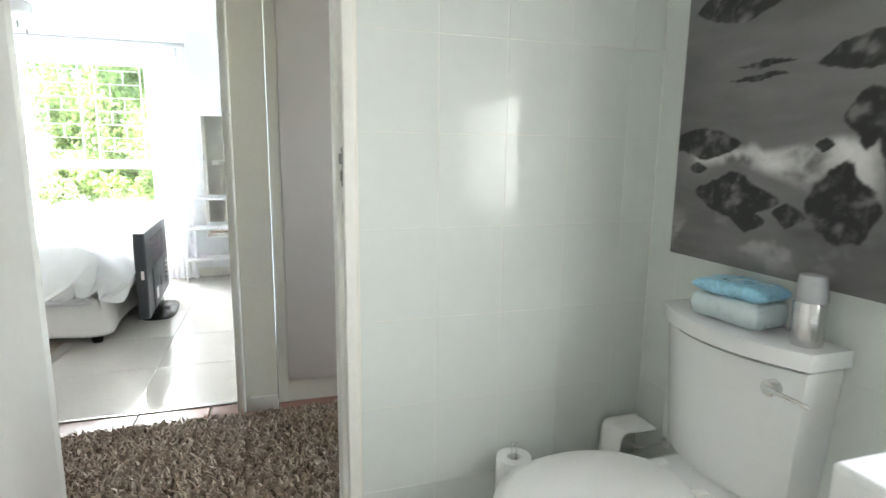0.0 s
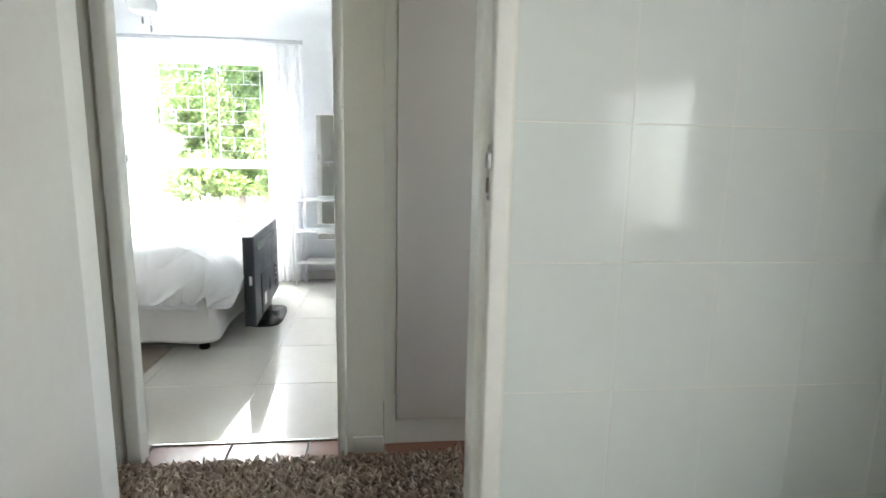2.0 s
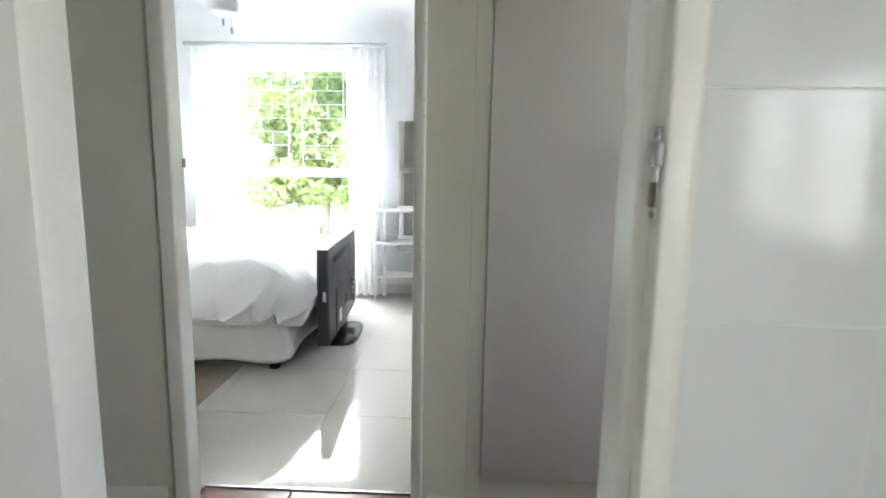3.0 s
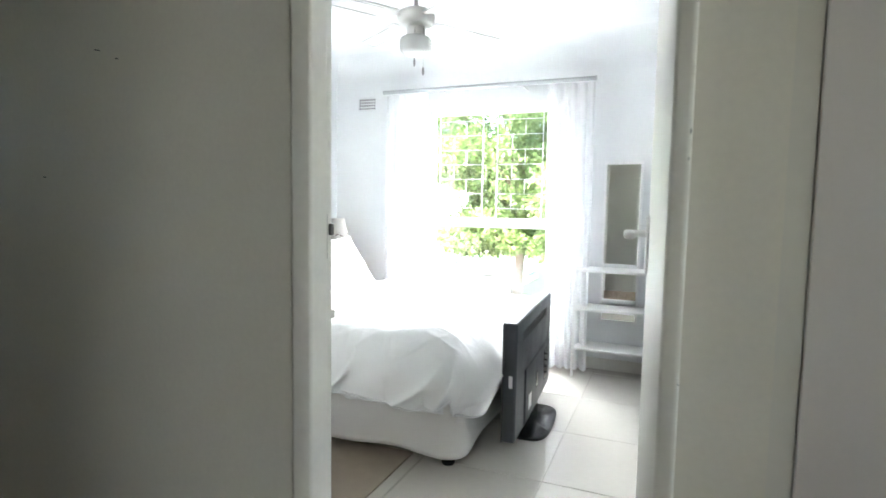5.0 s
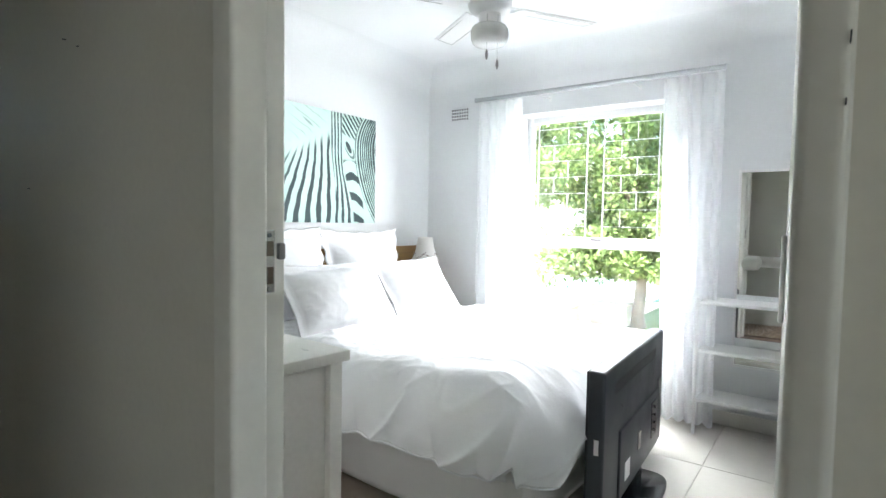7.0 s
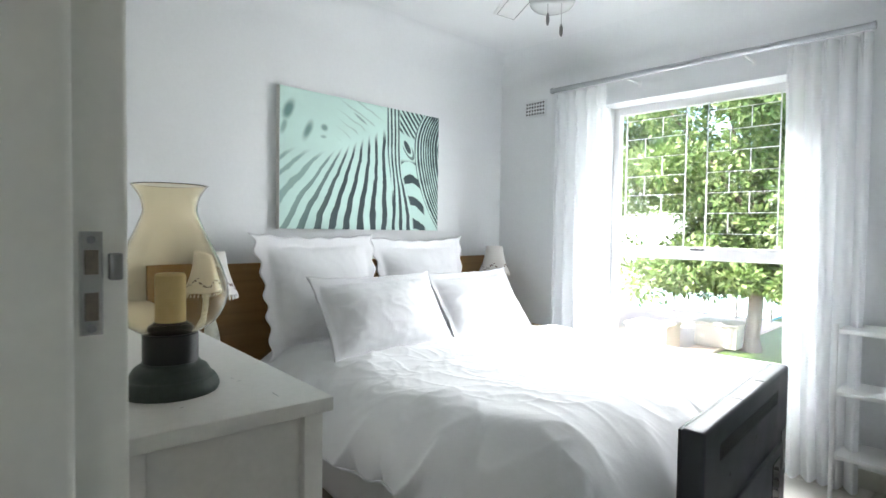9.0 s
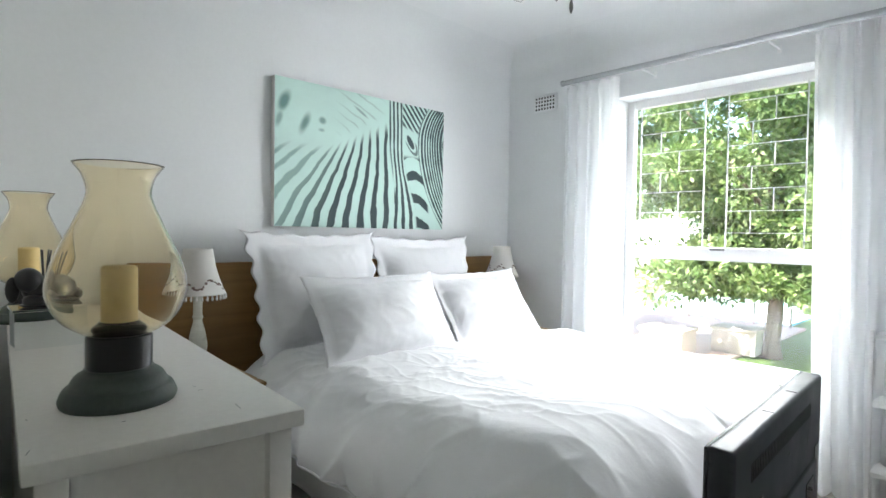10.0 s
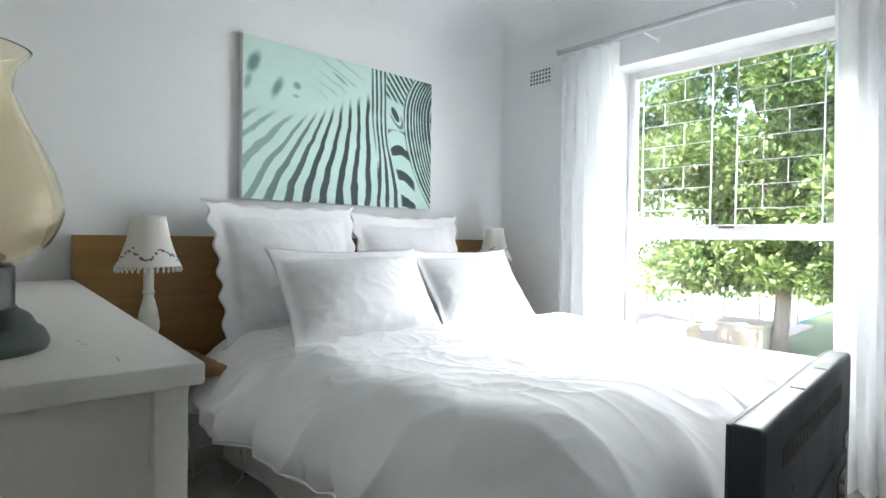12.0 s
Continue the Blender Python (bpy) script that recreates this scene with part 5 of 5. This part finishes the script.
def shore(u, v):
    """Grey sea and wet dark rocks, in black and white."""
    wu, wv = fbm(u * 6, v * 6, 51) - 0.5, fbm(u * 6 + 9, v * 6, 52) - 0.5
    u, v = u + 0.05 * wu, v + 0.035 * wv
    g = 0.135 + 0.08 * (fbm(u * 3, v * 9, 21) - 0.5)
    streak = fbm(u * 5 + v * 2, v * 26, 22)
    g = g + 0.10 * (streak - 0.5) + 0.05 * v
    base = 0.225 + 0.05 * np.sin(u * 5.5 + 0.4)
    foam = soft(fbm(u * 8, v * 11, 23), 0.30, 0.52) * soft(v - base, -0.02, 0.02) * soft(0.315 + 0.05 * (fbm(u * 9, v * 3, 27) - 0.5) - v, -0.01, 0.02) * soft(u, 0.02, 0.12) * soft(0.74 - u, 0, 0.1)
    foam2 = soft(fbm(u * 9, v * 16, 24), 0.50, 0.72) * np.exp(-((v - 0.07) / 0.05) ** 2) * 0.5
    g = g + (0.20 + 0.45 * fbm(u * 20, v * 24, 25)) * foam + 0.3 * foam2
    rock = np.zeros_like(u)
    for cu, cv, ru, rv, k in ((0.12, 0.325, 0.15, 0.045, 1), (0.25, 0.185, 0.17, 0.055, 2), (0.32, 0.13, 0.075, 0.03, 3), (0.62, 0.19, 0.12, 0.10, 4), (0.655, 0.355, 0.075, 0.065, 5), (0.80, 0.33, 0.13, 0.13, 6), (0.64, 0.50, 0.16, 0.04, 7), (0.34, 0.51, 0.13, 0.012, 8), (0.30, 0.48, 0.12, 0.008, 9), (0.25, 0.68, 0.27, 0.05, 10), (0.54, 0.305, 0.03, 0.016, 11), (0.09, 0.255, 0.04, 0.016, 12), (0.47, 0.15, 0.07, 0.03, 13), (0.85, 0.13, 0.15, 0.05, 14), (0.7, 0.82, 0.3, 0.06, 15)):
        d = 1 - (np.abs((u - cu) / ru) ** 1.3 + np.abs((v - cv) / rv) ** 1.3) ** 0.77 + 0.95 * (fbm(u * 8 + k * 3, v * 12, 30 + k) - 0.5)
        rock = np.maximum(rock, soft(d, 0.0, 0.10))
    tone = 0.018 + 0.13 * soft(fbm(u * 16 + v * 8, v * 26 - u * 9, 41), 0.50, 0.80) + 0.05 * soft(fbm(u * 50, v * 60, 42), 0.5, 0.8)
    g = g * (1 - rock) + tone * rock
    return np.clip(np.stack([g * 1.02, g, g * 1.0], 1), 0.01, 0.9)


M_SHORE = painted("grey_shore_print", "print", 0.55)
canvas("picture", (1.459, 1.285, 0.940), 0.86, 1.05, (0, -1, 0), (0, 0, 1), (-1, 0, 0), 220, 260, shore, "black and white canvas print of surf among rocks", 0.028, M_SHORE)


# ---- rugs ----
def tufts(name, x0, x1, y0, y1, step, label):
    """Deep shaggy pile: bent tapering yarns set close together."""
    rs = np.random.RandomState(4)
    t = thing(name, ((x0 + x1) / 2, (y0 + y1) / 2, 0), label, "rug")
    part("backing", B(x0, x1, y0, y1, 0.0, 0.012), M_RUGBASE, t)
    gx, gy = np.meshgrid(np.arange(x0 + 0.005, x1, step), np.arange(y0 + 0.005, y1, step))
    p = np.stack([gx.ravel(), gy.ravel(), np.full(gx.size, 0.010)], 1)
    p[:, :2] += rs.uniform(-0.5, 0.5, (len(p), 2)) * step
    n = len(p)
    a = rs.uniform(0, 2 * np.pi, n)
    lean = np.stack([np.cos(a), np.sin(a)], 1) * rs.uniform(0.006, 0.030, (n, 1))
    h = rs.uniform(0.018, 0.034, n)
    r = rs.uniform(0.0055, 0.0085, n)
    vs = np.zeros((n, 7, 3))
    b = rs.uniform(0, 2, n)
    for k in range(3):
        c = np.stack([np.cos(b + k * 2.094), np.sin(b + k * 2.094)], 1)
        vs[:, k, :2] = p[:, :2] + c * r[:, None]
        vs[:, k, 2] = p[:, 2]
        vs[:, 3 + k, :2] = p[:, :2] + lean * 0.5 + c * r[:, None] * 0.95
        vs[:, 3 + k, 2] = p[:, 2] + h * 0.65
    vs[:, 6, :2] = p[:, :2] + lean * 1.2
    vs[:, 6, 2] = p[:, 2] + h
    fs = []
    for i in range(n):
        o = 7 * i
        fs += [(o, o + 1, o + 4, o + 3), (o + 1, o + 2, o + 5, o + 4), (o + 2, o, o + 3, o + 5), (o + 3, o + 4, o + 6), (o + 4, o + 5, o + 6), (o + 5, o + 3, o + 6)]
    vs = vs.reshape(-1, 3) - np.array(ORG[t])
    me = bpy.data.meshes.new("pile")
    me.from_pydata(vs.tolist(), [], fs)
    me.materials.append(M_SHAG)
    ob = new("pile", me)
    ob.parent = t
    tagged(ob, kind="stuff")


tufts("shaggy_rug", -1.35, 0.505, 1.66, 2.42, 0.013, "deep-pile shaggy brown and beige rug on the hall tiles")
ob = solo("bedside_mat", B(-2.30, -1.12, 3.16, 3.82, 0.0, 0.009, bevel=0.003), M_MAT, "flat beige woven mat beside the bed", "rug", at=(-1.7, 3.5, 0))


# ---- garden ----
tree = thing("tree", (-2.1, 9.5, -0.16), "leafy green tree with a pale trunk outside the window", "tree")
rt = random.Random(11)


def limb(bm, p0, p1, r0, r1, seg=9, bends=5):
    p0, p1 = Vector(p0), Vector(p1)
    prev = None
    side = (p1 - p0).orthogonal().normalized()
    for k in range(bends + 1):
        t = k / bends
        c = p0.lerp(p1, t) + side * 0.06 * math.sin(t * 5) * (p1 - p0).length * 0.3
        r = r0 + (r1 - r0) * t
        q = (p1 - p0).to_track_quat("Z", "Y")
        ring = [bm.verts.new(c + q @ Vector((r * math.cos(2 * math.pi * j / seg), r * math.sin(2 * math.pi * j / seg), 0))) for j in range(seg)]
        if prev:
            for j in range(seg):
                bm.faces.new((prev[j], prev[(j + 1) % seg], ring[(j + 1) % seg], ring[j]))
        prev = ring
    return bm


bm = bmesh.new()
TX, TY = -2.12, 9.58
limb(bm, (TX, TY, -0.17), (TX + 0.01, TY, 0.02), 0.135, 0.088, 12, 3)
limb(bm, (TX + 0.01, TY, 0.01), (TX + 0.05, TY, 1.3), 0.088, 0.066, 12)
for dx, dy, dz in ((-0.9, -0.3, 2.6), (0.7, 0.2, 2.7), (-0.2, 0.7, 3.0), (-1.5, 0.4, 2.0), (1.2, -0.4, 2.0), (-0.1, -0.6, 2.4)):
    limb(bm, (TX + 0.05, TY, 1.25), (TX + dx, TY + dy, dz + 0.2), 0.045, 0.012)
part("trunk", bm, M_BARK, tree, smooth=60)


def leaves(n, clumps, size, rs):
    """Leaf blades scattered round clump centres: each a bent kite of four triangles."""
    k = rs.randint(0, len(clumps), n)
    c = clumps[k]
    d = rs.normal(size=(n, 3))
    d /= np.linalg.norm(d, axis=1, keepdims=True)
    pos = c[:, :3] + d * c[:, 3:4] * rs.uniform(0.55, 1.05, (n, 1)) * np.array([1, 1, 0.8])
    ax = d + rs.normal(size=(n, 3)) * 0.8
    ax /= np.linalg.norm(ax, axis=1, keepdims=True)
    up = rs.normal(size=(n, 3)) * 0.6 + np.array([0, 0, 1.0])
    sd = np.cross(ax, up)
    sd /= np.linalg.norm(sd, axis=1, keepdims=True) + 1e-6
    nn = np.cross(sd, ax)
    s = size * rs.uniform(0.6, 1.2, (n, 1))
    vs = np.stack([pos, pos + ax * s * 0.5 + sd * s * 0.26 + nn * s * 0.06, pos + ax * s, pos + ax * s * 0.5 - sd * s * 0.26 + nn * s * 0.06, pos + ax * s * 0.5], 1)
    f = np.arange(n)[:, None] * 5
    fs = np.concatenate([f + np.array([0, 1, 4]), f + np.array([1, 2, 4]), f + np.array([2, 3, 4]), f + np.array([3, 0, 4])])
    return vs.reshape(-1, 3), fs


rs = np.random.RandomState(9)
cl = []
while len(cl) < 230:
    p = rs.uniform((-3.1, -1.5, 0.45), (2.2, 1.6, 4.8))
    low = 0.66 + 0.10 * math.sin(p[0] * 2.6 + 0.8) + 0.04 * abs(p[1])
    gap = noise.noise((p[0] * 1.1, p[1] * 0.9, p[2] * 1.2 + 3))
    if (p[0] / 3.1) ** 2 + (p[1] / 1.7) ** 2 + ((p[2] - 2.5) / 2.4) ** 2 < 1 and p[2] > low and gap > -0.07:
        cl.append((TX + p[0], TY + p[1], p[2], rs.uniform(0.20, 0.40)))
for k in range(30):
    cl.append((TX + rs.uniform(-0.9, 0.8), TY + rs.uniform(-1.0, 0.2), rs.uniform(0.60, 1.15), rs.uniform(0.16, 0.28)))
vs, fs = leaves(100000, np.array(cl), 0.088, rs)
me = bpy.data.meshes.new("crown")
me.from_pydata((vs - np.array(ORG[tree])).tolist(), [], fs.tolist())
me.materials.append(M_LEAF)
ob = new("crown", me)
ob.parent = tree
tagged(ob, kind="stuff")

hedge = []
for x in np.arange(-13, 8, 0.55):
    for z in (0.3, 0.9, 1.5, 2.1, 2.8, 3.5, 4.3):
        hedge.append((x + rs.uniform(-0.2, 0.2), 19.5 + rs.uniform(-0.6, 0.6), z + rs.uniform(-0.25, 0.25) + 0.4 * math.sin(x), rs.uniform(0.4, 0.7)))
vs, fs = leaves(14000, np.array(hedge), 0.26, rs)
me = bpy.data.meshes.new("far_foliage")
me.from_pydata(vs.tolist(), [], fs.tolist())
me.materials.append(M_LEAF)
tagged(new("far_foliage", me), "dense green foliage behind the garden wall", "foliage", kind="stuff")


def planter(x, y, w, d, h):
    t = thing("planter", (x, y, -0.125), "buff concrete planter box on the paving", "planter", "planters on the paving")
    bm = bmesh.new()
    box(bm, x - w / 2, x + w / 2, y - d / 2, y + d / 2, -0.125, -0.125 + h, bevel=0.012)
    part("box", bm, M_PLANTER, t, smooth=40)
    part("rim", B(x - w / 2 - 0.015, x + w / 2 + 0.015, y - d / 2 - 0.015, y + d / 2 + 0.015, -0.125 + h + 0.001, -0.125 + h + 0.04, bevel=0.008), M_PLANTER, t, smooth=40)


planter(-2.95, 8.75, 0.50, 0.40, 0.26)
planter(-2.42, 9.45, 0.48, 0.38, 0.26)
fence = thing("pool_fence", (-4, 11.9, -0.16), "light metal pool fence with upright posts", "fence")
part("rail", R((-7.5, 11.9, 0.75), (-0.5, 11.9, 0.75), 0.014, 8), M_GARDENWALL, fence)
for k in range(15):
    x = -7.5 + k * 0.5
    part("post", R((x, 11.9, -0.17), (x, 11.9, 0.75), 0.016, 8), M_STEEL, fence)


# ---- tiles ----
def tile_mesh(name, sx, sy, sz, mat, bevel=0.002):
    bm = B(-sx / 2, sx / 2, -sy / 2, sy / 2, -sz, 0)
    top = [e for e in bm.edges if all(v.co.z > -1e-6 for v in e.verts)]
    bmesh.ops.bevel(bm, geom=top, offset=bevel, segments=1, affect="EDGES")
    bmesh.ops.recalc_face_normals(bm, faces=bm.faces)
    me = bpy.data.meshes.new(name)
    bm.to_mesh(me)
    bm.free()
    me.materials.append(mat)
    return me


def lay(me, m, parent):
    ob = new("tile", me)
    ob.parent = parent
    ob.matrix_basis = m
    return ob


TERRA = 0.3225
me = tile_mesh("terracotta_tile", TERRA - 0.008, 0.30, 0.009, M_TERRA)
for i in range(-7, 6):
    x = -0.2735 + i * TERRA
    for j in range(4):
        y = 2.443 - j * 0.308
        if x < 2.1 and y > 1.5:
            lay(me, pose(x, y, rt.uniform(-0.0008, 0.0008)), floor_hall)
FT = 0.60
me = tile_mesh("cream_tile", FT - 0.004, FT - 0.004, 0.007, M_FTILE, 0.0015)
for i in range(6):
    for j in range(6):
        x, y = -0.16 - i * FT, 2.912 + j * FT
        x0, x1, y0, y1 = max(x - FT / 2, BED_X0), min(x + FT / 2, BED_X1), max(y - FT / 2, 2.607), min(y + FT / 2, WIN_Y)
        if x1 - x0 < 0.02 or y1 - y0 < 0.02:
            continue
        full = (x1 - x0 > FT - 0.001) and (y1 - y0 > FT - 0.001)
        q = me if full else tile_mesh("cream_tile_cut", x1 - x0 - 0.004, y1 - y0 - 0.004, 0.007, M_FTILE, 0.0015)
        lay(q, pose((x0 + x1) / 2, (y0 + y1) / 2, rt.uniform(-0.0004, 0.0004)), floor_bed)

wall_a = bpy.data.objects["wall_hall_bathroom"]
wall_c = bpy.data.objects["wall_bathroom_art"]
ZS = [0.0, 0.18, 0.46, 0.74, 1.02, 1.30, 1.58, 1.86, 2.14, 2.42, CEIL]
XS = [0.452, 0.690, 0.905, 1.120, 1.335, 1.459]
for za, zb in zip(ZS, ZS[1:]):
    for xa, xb in zip(XS, XS[1:]):
        q = tile_mesh("wall_tile", xb - xa - 0.0018, zb - za - 0.0018, 0.011, M_WTILE, 0.0008)
        lay(q, pose((xa + xb) / 2, BATH_Y, (za + zb) / 2, 90 + rt.uniform(-0.06, 0.06), rt.uniform(-0.06, 0.06), 0), wall_a)
YS = [1.418, 1.28, 1.065, 0.85, 0.635, 0.42, 0.30]
for za, zb in zip(ZS, ZS[1:]):
    for ya, yb in zip(YS, YS[1:]):
        q = tile_mesh("wall_tile", zb - za - 0.0018, ya - yb - 0.0018, 0.011, M_WTILE, 0.0008)
        lay(q, pose(ART_X, (ya + yb) / 2, (za + zb) / 2, 0, -90, 0), wall_c)


# ---- small traces of use ----
wall_d = bpy.data.objects["wall_hall_bedroom"]
for x, z, w, turn in ((-1.497, 1.685, 0.022, 12), (-1.419, 1.655, 0.012, 8), (-1.753, 1.328, 0.014, 5)):
    ob = link("scuff", B(-w / 2, w / 2, -0.0012, 0.002, -0.0014, 0.0014), M_INK)
    ob.parent = wall_d
    ob.matrix_basis = pose(x, DOOR_Y0, z, 0, turn, 0)
for x, z, h in ((0.052, 1.40, 0.014), (0.051, 1.352, 0.008), (0.052, 1.62, 0.01), (0.0525, 0.95, 0.006)):
    ob = link("paint_chip", B(-0.0006, 0.0006, -0.0005, 0.002, -h / 3, h / 3), M_INK)
    ob.parent = fbr
    ob.matrix_basis = pose(x - ORG[fbr][0], 2.4515 - ORG[fbr][1], z, 0, rt.uniform(-8, 8), 0)
for x, y, w, turn in ((-1.314, 2.944, 0.014, 70), (-1.207, 2.781, 0.010, 100), (-1.32, 2.66, 0.012, 20), (-1.150, 2.645, 0.03, 160), (-1.163, 2.959, 0.05, -6), (-1.349, 2.943, 0.012, 30)):
    ob = link("crack", B(-w / 3, w / 3, -0.0006, 0.0006, -0.002, 0.0004), M_DARKSTEEL)
    ob.parent = dr
    ob.matrix_basis = dr.matrix_basis.inverted() @ pose(x, y, DZ, 0, 0, turn)
wire("lamp_cord", [(-2.72, 3.42, 0.35), (-2.72, 3.50, 0.04), (-2.74, 3.60, 0.005), (-2.80, 3.66, 0.005), (-2.70, 3.70, 0.005), (-2.56, 3.64, 0.005), (-2.50, 3.70, 0.02), (-2.48, 3.715, 0.12)], 0.003, M_CORD, None, "thin white electric cord trailing beside the bed", "cord")
wire("power_cord", [(-2.845, 3.60, 0.20), (-2.82, 3.62, 0.05), (-2.72, 3.58, 0.006), (-2.62, 3.52, 0.006), (-2.66, 3.42, 0.006), (-2.78, 3.45, 0.006)], 0.0035, M_CORD, None, "thin white electric cord lying on the floor", "cord")
ctl = thing("blanket_controller", (-2.46, 3.70, 0.2), "small white switch hanging on a cord by the bed", "switch")
part("case", B(-2.49, -2.45, 3.685, 3.705, 0.13, 0.26, bevel=0.006), M_PLASTIC, ctl, smooth=40)
for z in (0.17, 0.20, 0.23):
    part("button", B(-2.475, -2.465, 3.683, 3.6855, z - 0.003, z + 0.003), M_INK, ctl)
